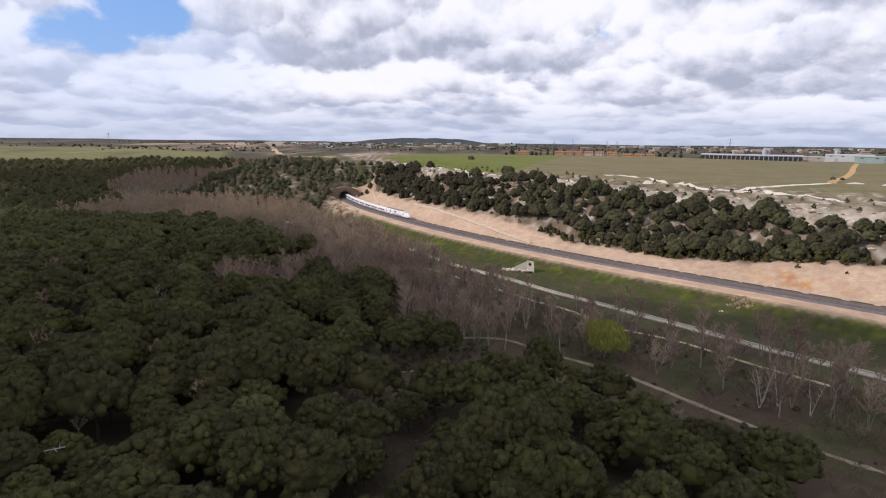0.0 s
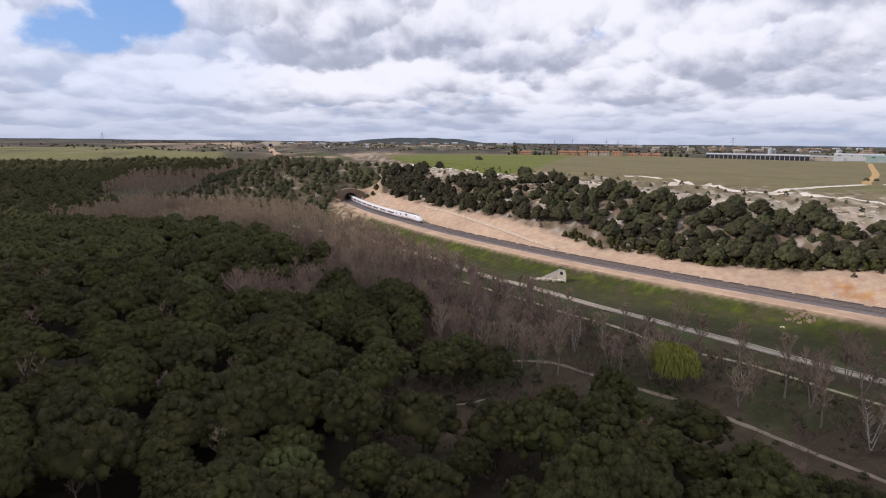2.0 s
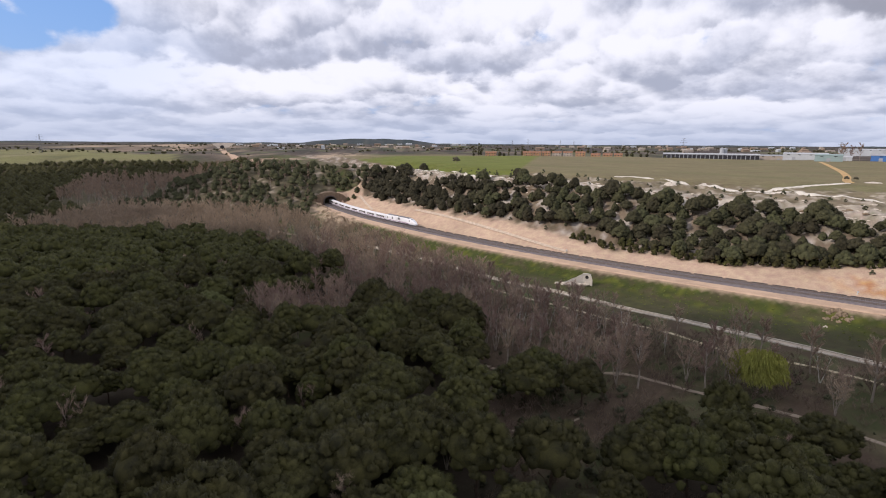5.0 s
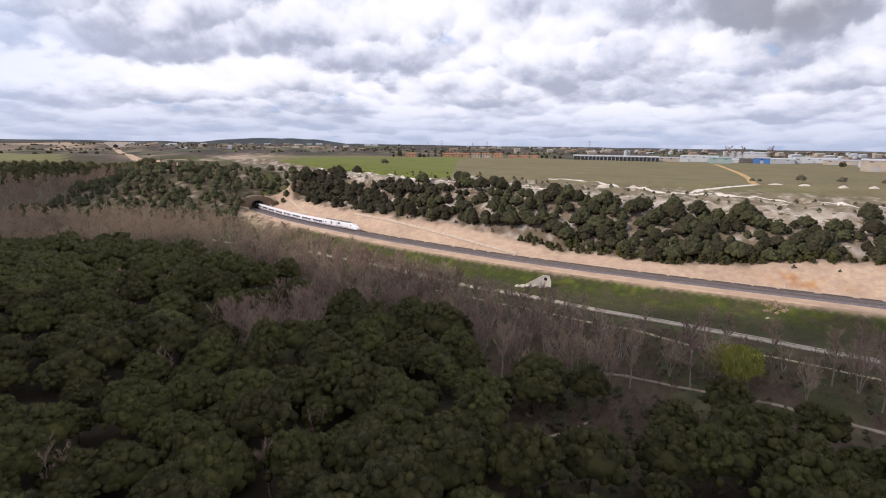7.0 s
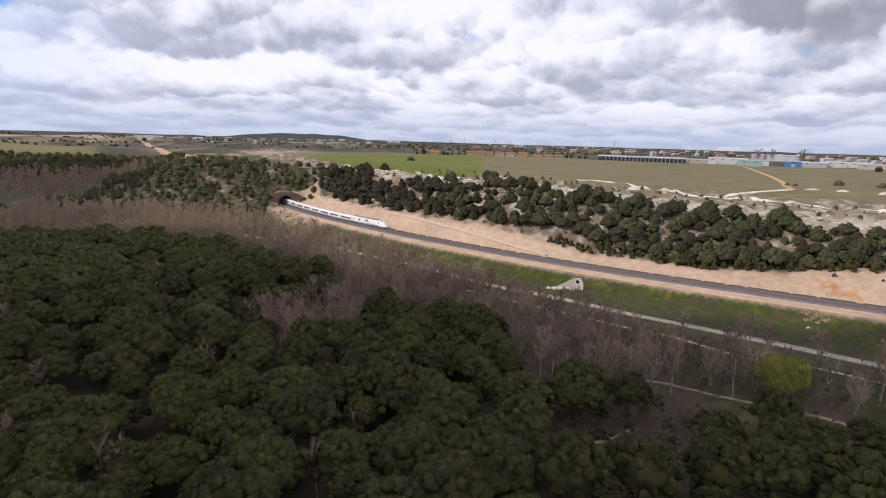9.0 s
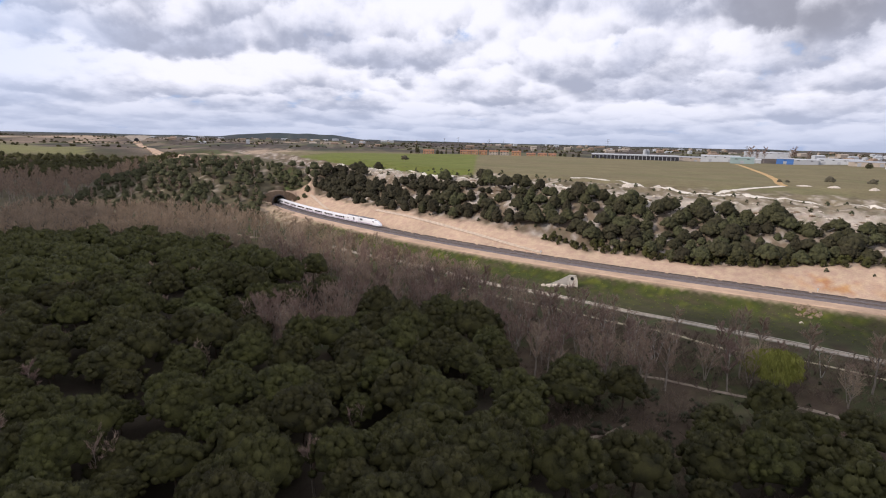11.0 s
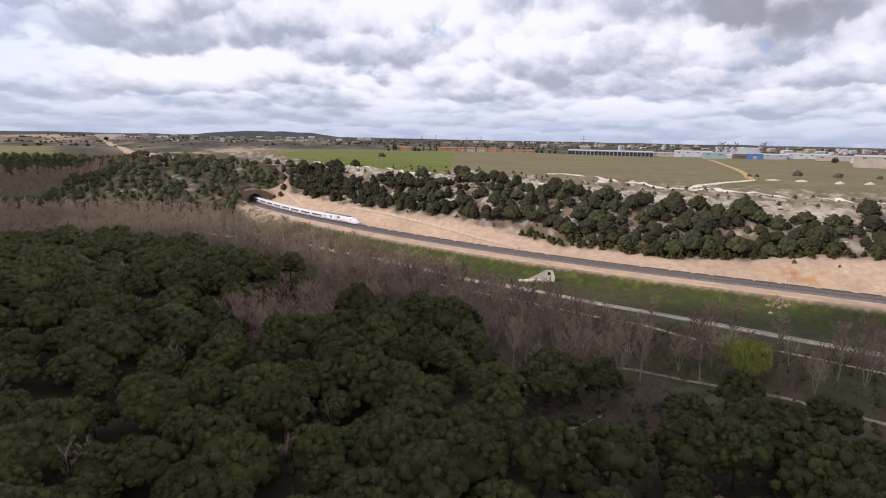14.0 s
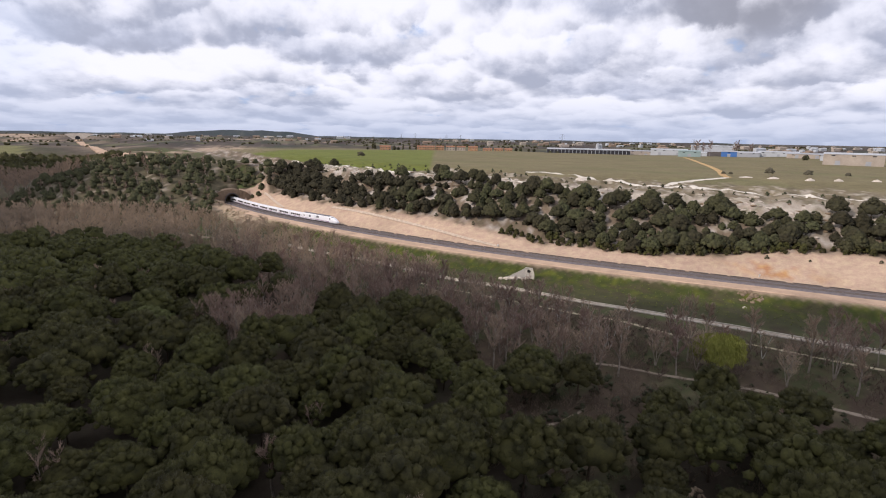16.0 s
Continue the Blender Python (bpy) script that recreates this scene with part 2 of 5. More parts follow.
@functools.lru_cache(None)
def wave_set(seed):
    r = np.random.RandomState(seed)
    return [(r.uniform(0, 6.283), r.uniform(0.6, 1.9), r.uniform(0, 6.283)) for k in range(6)]


def waves(x, y, size, seed):
    """Cheap smooth noise for arrays, about -1 to 1."""
    out = 0
    for a, f, p in wave_set(seed):
        f = f / size
        out = out + np.sin((x * math.cos(a) + y * math.sin(a)) * f * 6.283 + p + 1.3 * np.sin((x * math.sin(a) - y * math.cos(a)) * f * 3.1 + p * 2))
    return out / 3.2


def inside(poly, x, y):
    """Which of the places lie in the polygon."""
    c = np.zeros(x.shape, bool)
    j = len(poly) - 1
    for i in range(len(poly)):
        (xi, yi), (xj, yj) = poly[i], poly[j]
        if yi != yj:
            c ^= ((yi > y) != (yj > y)) & (x < (xj - xi) * (y - yi) / (yj - yi) + xi)
        j = i
    return c


PINE_WOOD = [(-330, 40), (-330, 335), (-176, 318), (-128, 312), (-84, 268), (-47, 216), (-62, 203), (-80, 182), (-70, 164), (-54, 166), (-46, 182), (-25, 178), (-16, 156), (-19, 134), (-24, 112), (-18, 100), (-2, 98), (4, 110), (20, 113), (33, 101), (45, 85), (58, 60), (56, 40)]


def cut_edge(u):
    """Distance from the track at which the bare cut ends and the slope begins."""
    return 17 + 4.8 * step(310, 375, u) + 16 * step(270, 190, u)


def height(x, y):
    """The lie of the land: flat valley, railway bench, cut slope, plateau, wooded spur and far country."""
    x, y = np.asarray(x, float), np.asarray(y, float)
    u, s = to_track(x, y)
    valley = -0.6 + 0.35 * waves(x, y, 60, 1)
    # nearer the camera the wood stands on slightly higher ground
    valley = valley + 1.5 * step(140, 60, y) * step(10, -60, x)
    # the valley side: cut, slope and rim, steeper towards the tunnel
    w = step(220, 400, u)
    cut_s = cut_edge(u)
    cut_z = 4.6 + 4.8 * step(310, 375, u) + 5.0 * step(270, 190, u)
    rim_s, rim_z = 76 - 16 * w, 26.0 + 3.5 * w
    rise = 2.2 + (cut_z - 2.2) * np.clip((s - 8) / (cut_s - 8), 0, 1) ** 1.1
    rise = rise + (rim_z - cut_z) * step(0, 1, np.clip((s - cut_s) / (rim_s - cut_s), 0, 1)) ** 0.9
    rise = rise + (31.0 - rim_z) * step(0, 90, s - rim_s)
    rough = step(30, 45, s) * step(140, 90, s)
    rise = rise + rough * (1.0 * waves(x, y, 22, 2) + 0.7 * waves(x, y, 9, 3))
    bank = np.where(s > -9, 2.2, 2.2 + (valley - 2.2) * step(-9, -22, s))
    open_line = np.where(s > 8, rise, bank)
    # spur through which the tunnel goes
    spur = 27.0 * step(0, 75, (y - 418) + 0.12 * (x + 90)) * step(-245, -150, x + 0.15 * (y - 450)) + 1.6 * waves(x, y, 34, 4) * step(425, 470, y)
    spur = np.maximum(spur, -0.6)
    behind = step(PORTAL_U - 55, PORTAL_U + 15, u)
    land = np.where(u > PORTAL_U + 1, np.maximum(rise * step(-60, 40, s) * (s > -60), spur + valley * 0), open_line)
    left = np.where(s < -9, np.maximum(bank, np.minimum(spur, 2.2 + np.maximum(0, -s - 9) * 0.75)), open_line)
    land = np.where(u > PORTAL_U + 1, land, np.where(behind > 0, left, open_line))
    shoulder = np.maximum(rise, spur * step(PORTAL_U - 34, PORTAL_U, u) * step(7, 30, s))
    land = np.where((s > 8) & (u <= PORTAL_U + 1), shoulder, land)
    over = (u > PORTAL_U + 1) & (np.abs(s) < 34)
    land = np.where(over, np.minimum(land, 10.5 + (u - PORTAL_U) * 0.36 + np.maximum(0, np.abs(s) - 14) * 0.5), land)
    # the bench runs on a little way under the headwall
    land = np.where((np.abs(s) < 5.6) & (u > PORTAL_U - 1) & (u < PORTAL_U + 8), 2.2, land)
    # side valley beyond the spur, then the far plain
    d = np.hypot(x + 60, y - 34)
    far_left = step(-130, -290, x + 0.25 * (y - 470)) * step(520, 620, y)
    basin = 4 + 24 * step(640, 960, y + 0.35 * x)
    land = land * (1 - far_left) + basin * far_left
    plain = 25 + 3.5 * waves(x, y, 700, 5) + 2.0 * waves(x, y, 260, 6)
    plain = plain + 4.5 * waves(x, y, 190, 7) * step(1050, 1500, y) * step(3000, 2400, y) * step(700, 100, x)
    plain = plain + 44 * np.exp(-np.abs((x + 170) / 430) ** 4 - ((y - 4300) / 350) ** 2)
    wf = step(650, 1300, d) * (y > 200)
    land = land * (1 - wf) + plain * wf
    near = step(120, 0, y)
    return land * (1 - near) + np.maximum(valley, 0.0) * near * (s < 0) + land * near * (s >= 0)


def ground(x, y):
    return float(height(np.array([x]), np.array([y]))[0])


def colours(x, y):
    """Land use: base colours of soil, grass, crops, sand and rock, plus painted far haze."""
    u, s = to_track(x, y)
    n1, n2, n3 = waves(x, y, 45, 11), waves(x, y, 14, 12), waves(x, y, 6, 13)
    c = np.zeros(x.shape + (3,))

    def lay(mask, col):
        m = np.clip(mask, 0, 1)[..., None]
        c[:] = c * (1 - m) + np.array(col) * m

    c[:] = (0.080, 0.058, 0.040)
    lay(0.7 * step(-0.1, 0.6, n1 + 0.5 * n2), (0.050, 0.066, 0.023))
    lay(0.5 * step(0.2, 0.8, waves(x, y, 8, 22) + 0.3 * n1), (0.125, 0.095, 0.060))
    lay(step(-80, -40, s) * step(0.2, -0.5, n2) * 0.6, (0.075, 0.12, 0.03))
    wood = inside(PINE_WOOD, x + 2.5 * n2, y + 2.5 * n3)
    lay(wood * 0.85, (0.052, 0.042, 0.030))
    # grass bank
    g = step(-46, -38, s) * step(-8, -11, s + 0.6 * n3)
    lay(g, (0.050, 0.061, 0.016))
    lay(g * step(0.1, 1.2, n2 + 0.7 * n3 + 0.5 * waves(x, y, 3.5, 25)) * 0.65, (0.122, 0.127, 0.022))
    lay(g * step(0.0, 0.8, -n2 + 0.4 * n1) * 0.7, (0.085, 0.066, 0.040))
    lay(g * step(0.2, 0.8, waves(x, y, 3.5, 21)) * 0.4, (0.034, 0.042, 0.014))
    lay(step(-50, -44, s) * step(-22, -33, s) * 0.7, (0.058, 0.054, 0.030))
    # bench and cut
    lay(step(-14.5, -10.5, s + 0.5 * n3) * step(45, 40, s) * (u < PORTAL_U + 3), (0.47, 0.338, 0.243))
    w = step(220, 400, u)
    cut = cut_edge(u) + 2.5 * n2
    slope = step(0, 6, s - cut)
    lay(slope, (0.195, 0.148, 0.104))
    lay(slope * step(0.1, 0.8, n2 + 0.5 * n3), (0.42, 0.37, 0.32))
    lay(slope * step(0.0, 0.8, -n2 + 0.4 * n3) * 0.75, (0.115, 0.092, 0.062))
    rim = step(50, 58, s - 3 * n2) * step(104 - 34 * w, 92 - 34 * w, s + 5 * n2) * step(PORTAL_U + 6, PORTAL_U - 30, u + 6 * n2)
    lay(rim * 0.9, (0.40, 0.352, 0.295))
    lay(rim * step(0.0, 0.7, n3 - 0.6 * n1) * 0.75, (0.165, 0.150, 0.092))
    # worn bands following the rim
    lay(rim * step(0.45, 0.9, np.sin(s * 0.9 + 2.2 * n2 + n3)) * step(-0.2, 0.5, n1 + n2) * 0.7, (0.47, 0.40, 0.33))
    lay(rim * step(0.55, 0.95, np.sin(s * 0.62 + 2.0 * n3 + 1.0)) * step(0.0, 0.6, -n1 + 0.5 * n2) * 0.55, (0.30, 0.19, 0.115))
    lay(rim * step(0.35, 0.9, waves(x, y, 9, 17) + 0.3 * n2) * 0.7, (0.56, 0.50, 0.43))
    lay(rim * step(0.4, 0.9, waves(x, y, 7, 18) - 0.3 * n2) * 0.6, (0.25, 0.185, 0.13))
    # gully washed out below the tunnel
    lay(np.exp(-(((x + 70) / 9) ** 2 + ((y - 388) / 18) ** 2)) * 1.3 * step(-1.2, 0.2, n3) * (s < -9), (0.36, 0.275, 0.19))
    lay(step(462, 485, u) * step(PORTAL_U + 2, PORTAL_U - 6, u) * step(-27, -18, s + 3 * n2) * step(-8, -10, s) * step(-1.0, 0.0, n3 + n2) * 0.95, (0.37, 0.28, 0.195))
    # rust-coloured seep in the cut
    lay(np.exp(-(((x - 127) / 9) ** 2)) * step(9, 12, s) * step(24, 18, s) * step(-0.6, 0.6, n3 + n2) * 0.8, (0.42, 0.20, 0.07))
    # plateau: olive stubble, then young corn
    top = step(90 - 30 * w, 104 - 30 * w, s + 3 * n2)
    lay(top, (0.178, 0.150, 0.082))
    lay(top * step(0.2, 1.0, n1) * 0.45, (0.20, 0.168, 0.088))
    lay(top * step(0.1, 0.9, waves(x, y, 120, 19)) * 0.5, (0.145, 0.142, 0.066))
    # rough grazing between the rim and the fields, worn to chalk in places
    rough = step(66, 76, s + 4 * n2) * step(132 - 26 * w, 116 - 26 * w, s + 7 * n2 + 3 * n3) * step(PORTAL_U - 10, PORTAL_U - 60, u)
    lay(rough * 0.9, (0.185, 0.150, 0.098))
    lay(rough * step(0.15, 0.6, waves(x, y, 12, 23) + 0.4 * n3) * 0.8, (0.43, 0.375, 0.305))
    lay(rough * step(0.2, 0.7, waves(x, y, 16, 24)) * 0.7, (0.105, 0.088, 0.052))
    e1 = (x - 36) - 0.315 * (y - 352)
    corn = step(2, -2, e1) * step(62, 66, s + 1.5 * n2 - 24 * step(450, 410, u)) * step(-14, 14, x + 112 + 6 * n2 - 0.30 * (y - 543)) * step(900, 860, y)
    lay(corn, (0.136, 0.153, 0.038))
    lay(corn * step(0.3, 1.0, n1) * 0.4, (0.150, 0.150, 0.048))
    # spur, side valley and far country
    spur = (u > PORTAL_U) * step(-75, -95, x) + step(-95, -105, x) * step(425, 440, y)
    lay(np.clip(spur, 0, 1) * step(700, 600, y), (0.115, 0.098, 0.062))
    lay(np.clip(spur, 0, 1) * step(0.5, 1.0, n2 + 0.4 * n3) * step(700, 600, y) * step(-215, -190, x) * 0.8, (0.36, 0.30, 0.23))
    d = np.hypot(x + 60, y - 34)
    lf = step(-200, -260, x + 0.1 * (y - 900)) * step(820, 900, y + 0.3 * x)
    lay(lf, (0.115, 0.094, 0.064))
    lay(lf * step(0.1, 0.8, waves(x, y, 220, 14)) * 0.7, (0.085, 0.086, 0.046))
    far = step(900, 1150, d)
    b1, b2 = waves(x, y * 0.5, 240, 15), waves(x, y * 0.5, 130, 16)
    lay(far, (0.066, 0.053, 0.046))
    lay(far * step(0.3, 0.6, b1), (0.12, 0.12, 0.06))
    lay(far * step(0.3, 0.6, b2) * 0.3, (0.23, 0.19, 0.15))
    lay(np.exp(-(((x + 560) / 130) ** 2 + ((y - 1500) / 110) ** 2)) * step(-0.7, 0.3, n1) * 1.4, (0.42, 0.31, 0.22))
    lay(np.exp(-(((x + 300) / 60) ** 2 + ((y - 1120) / 50) ** 2)) * 0.8, (0.36, 0.27, 0.19))
    lay(far * step(0.4, 0.7, -b2 + 0.3 * b1), (0.05, 0.055, 0.04))
    lay(inside([(-1900, 700), (-760, 760), (-480, 930), (-375, 900), (-378, 985), (-450, 1090), (-720, 1420), (-1900, 1500)], x + 8 * n1, y + 8 * n2) * 0.9, (0.185, 0.178, 0.078))
    # bare sandy scars of quarries and cuttings on the far side
    for sx, sy, wx, wy in ((-980, 2150, 150, 260), (-740, 2250, 130, 420), (-640, 1850, 90, 180), (-250, 1900, 110, 60), (-90, 2350, 150, 90), (-175, 790, 26, 24), (-120, 1000, 40, 160), (60, 1900, 120, 50)):
        lay(np.exp(-((x - sx) / wx) ** 2 - ((y - sy) / wy) ** 2) * 1.5 * step(-0.9, 0.3, n1 + 0.4 * n2), (0.40, 0.30, 0.215))
    b3 = waves(x, y * 0.45, 60, 20)
    lay(far * step(0.35, 0.8, b3) * 0.6, (0.060, 0.052, 0.046))
    lay(far * step(0.7, 1.0, -b3 + 0.2 * b2) * 0.4, (0.26, 0.205, 0.155))
    # bluish tint on the farthest land: distance haze painted into its colour
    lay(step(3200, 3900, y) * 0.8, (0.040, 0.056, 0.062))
    return c


def axis(lo, hi, fine_lo, fine_hi, fine, grow=1.09):
    a = list(np.arange(fine_lo, fine_hi + 0.1, fine))
    d, v = fine, fine_hi
    while v < hi:
        d *= grow
        v += d
        a.append(v)
    d, v = fine, fine_lo
    while v > lo:
        d *= grow
        v -= d
        a.insert(0, v)
    return np.array(a)


def mesh_from(name, verts, faces, mat, smooth=False):
    me = bpy.data.meshes.new(name)
    me.from_pydata([tuple(map(float, v)) for v in verts], [], faces)
    me.materials.append(mat)
    if smooth:
        me.polygons.foreach_set("use_smooth", [True] * len(me.polygons))
    me.update()
    return me


def build_ground():
    xs = axis(-4700, 4700, -330, 270, 2.2)
    ys = axis(-900, 4900, 30, 540, 2.2)
    X, Y = np.meshgrid(xs, ys)
    Z = height(X, Y)
    V = np.stack([X, Y, Z], -1).reshape(-1, 3)
    idx = np.arange(len(V)).reshape(Z.shape)
    q = np.stack([idx[:-1, :-1], idx[:-1, 1:], idx[1:, 1:], idx[1:, :-1]], -1).reshape(-1, 4)
    me = bpy.data.meshes.new("ground")
    me.from_pydata(V.tolist(), [], q.tolist())
    me.materials.append(M_GROUND)
    me.polygons.foreach_set("use_smooth", [True] * len(me.polygons))
    at = me.color_attributes.new("land", "FLOAT_COLOR", "POINT")
    col = np.ones((len(V), 4), np.float32)
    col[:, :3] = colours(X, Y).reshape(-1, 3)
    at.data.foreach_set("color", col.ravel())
    me.update()
    tagged(new("ground", me), "valley floor, sandy cutting and farmed plateau reaching the horizon", "ground", kind="structure")


build_ground()

# ---- building helpers ----
RNG = random.Random(7)


def part(name, me, parent, label="", m=None):
    ob = new(name, me)
    ob.parent = parent
    if m is not None:
        ob.matrix_basis = m
    if label:
        ob["label"] = label
    return ob


def thing(name, label, category, m=None, group="", kind=""):
    ob = new(name)
    ob.empty_display_size = 0.5
    if m is not None:
        ob.matrix_basis = m
    return tagged(ob, label, category, group, kind)


def bm_mesh(name, bm, mat, smooth=False):
    me = bpy.data.meshes.new(name)
    bmesh.ops.recalc_face_normals(bm, faces=bm.faces)
    bm.to_mesh(me)
    bm.free()
    me.materials.append(mat)
    if smooth:
        me.polygons.foreach_set("use_smooth", [True] * len(me.polygons))
    return me


def box(bm, lo, hi, bevel=0.0):
    x0, y0, z0 = lo
    x1, y1, z1 = hi
    r = bmesh.ops.create_cube(bm, size=1.0)
    for v in r["verts"]:
        v.co = Vector(((x0 + x1) / 2 + v.co.x * (x1 - x0), (y0 + y1) / 2 + v.co.y * (y1 - y0), (z0 + z1) / 2 + v.co.z * (z1 - z0)))
    if bevel:
        bmesh.ops.bevel(bm, geom=[e for e in bm.edges if e.verts[0] in r["verts"]], offset=bevel, segments=1, affect="EDGES")


def box_mesh(name, lo, hi, mat, bevel=0.0):
    bm = bmesh.new()
    box(bm, lo, hi, bevel)
    return bm_mesh(name, bm, mat)


def ribbon(name, pts, offsets, mat, follow=True, lift=0.0, wobble=0.0, seed=0):
    """A band along pts with a cross profile of (offset, height) pairs, laid on the land or at the heights given."""
    p = np.asarray(pts, float)
    t = np.gradient(p[:, :2], axis=0)
    t /= np.linalg.norm(t, axis=1)[:, None] + 1e-9
    n = np.stack([t[:, 1], -t[:, 0]], 1)
    r = np.random.RandomState(seed)
    V, F = [], []
    k = len(offsets)
    jit = r.uniform(-wobble, wobble, (len(p), k))
    for j, (o, z) in enumerate(offsets):
        xy = p[:, :2] + n * (o + jit[:, j])[:, None]
        base = height(xy[:, 0], xy[:, 1]) if follow else p[:, 2]
        V.append(np.column_stack([xy, base + z + lift]))
    V = np.stack(V, 1).reshape(-1, 3)
    for i in range(len(p) - 1):
        for j in range(k - 1):
            a = i * k + j
            F.append((a, a + 1, a + k + 1, a + k))
    return mesh_from(name, V, F, mat)


def tube(V, F, a, b, ra, rb, sides=4):
    """Adds a tapered limb from a to b."""
    a, b = Vector(a), Vector(b)
    d = (b - a).normalized()
    x = d.orthogonal().normalized()
    y = d.cross(x)
    i0 = len(V)
    for c, r in ((a, ra), (b, rb)):
        for k in range(sides):
            w = 6.2832 * k / sides
            V.append(c + (x * math.cos(w) + y * math.sin(w)) * r)
    for k in range(sides):
        F.append((i0 + k, i0 + (k + 1) % sides, i0 + sides + (k + 1) % sides, i0 + sides + k))


# ---- trees ----
def icosphere(sub):
    bm = bmesh.new()
    bmesh.ops.create_icosphere(bm, subdivisions=sub, radius=1.0)
    V = np.array([v.co[:] for v in bm.verts])
    F = [[v.index for v in f.verts] for f in bm.faces]
    bm.free()
    return V, F


ICO = {k: icosphere(k) for k in (1, 2)}


def puff_crown(name, seed, lobes, tufts, sub, radius, rise, base, mat, tuft=0.55, cone=0.0, depth=0.0, droop=0.0, dome=0.0):
    """A crown of overlapping clumps, each a dark core bristling with needle tufts."""
    r = np.random.RandomState(seed)
    V, F, n0 = [], [], 0
    U, T = ICO[sub]
    C, K = [], []
    ox, oy = r.uniform(0.88, 1.12), r.uniform(0.88, 1.12)
    for i in range(lobes):
        a = 2.39996 * i + r.uniform(-0.5, 0.5)
        q = math.sqrt((i + 0.5) / lobes)
        rr = q * radius * r.uniform(0.62, 0.9)
        h = base + rise * (1 - q ** 2.4) * r.uniform(0.7, 1.05) + r.uniform(-0.35, 0.35) - depth * r.random() * (q > 0.6)
        if cone:
            h = base + rise * (1 - q) * r.uniform(0.9, 1.1)
        size = radius * r.uniform(0.27, 0.44) * (1.15 - 0.35 * q) * (1 - 0.14 * dome)
        c = np.array([rr * math.cos(a) * ox, rr * math.sin(a) * oy, h])
        k = np.array([1, 1, r.uniform(0.65, 0.9) + 0.35 * dome]) * size
        w = 0.84 + 0.14 * np.sin(U @ r.uniform(-5, 5, 3) + r.uniform(0, 6)) + 0.10 * np.sin(U @ r.uniform(-9, 9, 3) + r.uniform(0, 6))
        V.append(c + U * w[:, None] * k)
        F += [[n0 + j for j in f] for f in T]
        n0 += len(U)
        C.append(c)
        K.append(k)
    V = np.vstack(V)
    C, K = np.array(C), np.array(K)
    area = K[:, 0] ** 2
    pick = r.choice(lobes, tufts, p=area / area.sum())
    d = r.normal(size=(tufts, 3))
    d[:, 2] = np.abs(d[:, 2]) * 0.95 - 0.35
    d /= np.linalg.norm(d, axis=1)[:, None]
    p = C[pick] + d * K[pick] * r.uniform(0.72, 1.06, (tufts, 1))
    # each tuft is a small three-sided spike of needles standing up and out from the clump
    axis_ = d * 0.8 + np.array([0, 0, 0.75 - 1.9 * droop]) + 0.28 * r.normal(size=(tufts, 3))
    axis_ /= np.linalg.norm(axis_, axis=1)[:, None]
    e = np.cross(axis_, r.normal(size=(tufts, 3)))
    e /= np.linalg.norm(e, axis=1)[:, None]
    f = np.cross(axis_, e)
    ln = tuft * r.uniform(0.7, 1.5, (tufts, 1)) * (1 + 0.8 * droop)
    wd = tuft * r.uniform(0.38, 0.62, (tufts, 1)) * (1 - 0.4 * droop)
    foot = p - axis_ * ln * 0.35
    rad = [e * math.cos(w) + f * math.sin(w) for w in (0.0, 2.0944, 4.1888)]
    spike = np.stack([foot + rad[0] * wd, foot + rad[1] * wd, foot + rad[2] * wd, p + axis_ * ln * 0.65], 1).reshape(-1, 3)
    i4 = n0 + 4 * np.arange(tufts)
    tf = np.stack([i4, i4 + 1, i4 + 3, i4 + 1, i4 + 2, i4 + 3, i4 + 2, i4, i4 + 3], 1).reshape(-1, 3).tolist()
    me = mesh_from(name, np.vstack([V, spike]), F + tf, mat, True)
    # shading normals lean outward from clump and crown, as a mass of needles shades
    P = np.vstack([V, np.repeat(p, 4, axis=0)])
    own = np.vstack([np.tile(U, (lobes, 1)), np.repeat(d, 4, axis=0)])
    side = np.stack([rad[0], rad[1], rad[2], axis_], 1).reshape(-1, 3)
    mid = np.array([0, 0, base + 0.15 * rise])
    far = (P - mid) / np.array([radius, radius, rise + 0.3 * radius])
    far /= np.linalg.norm(far, axis=1)[:, None] + 1e-6
    nrm = own * (0.6 - 0.28 * dome) + far * (0.6 + 0.25 * dome)
    nrm[len(V):] += side * 0.75
    nrm /= np.linalg.norm(nrm, axis=1)[:, None] + 1e-6
    me.normals_split_custom_set_from_vertices(nrm.tolist())
    SHADE[me.name] = nrm
    return me


SHADE = {}


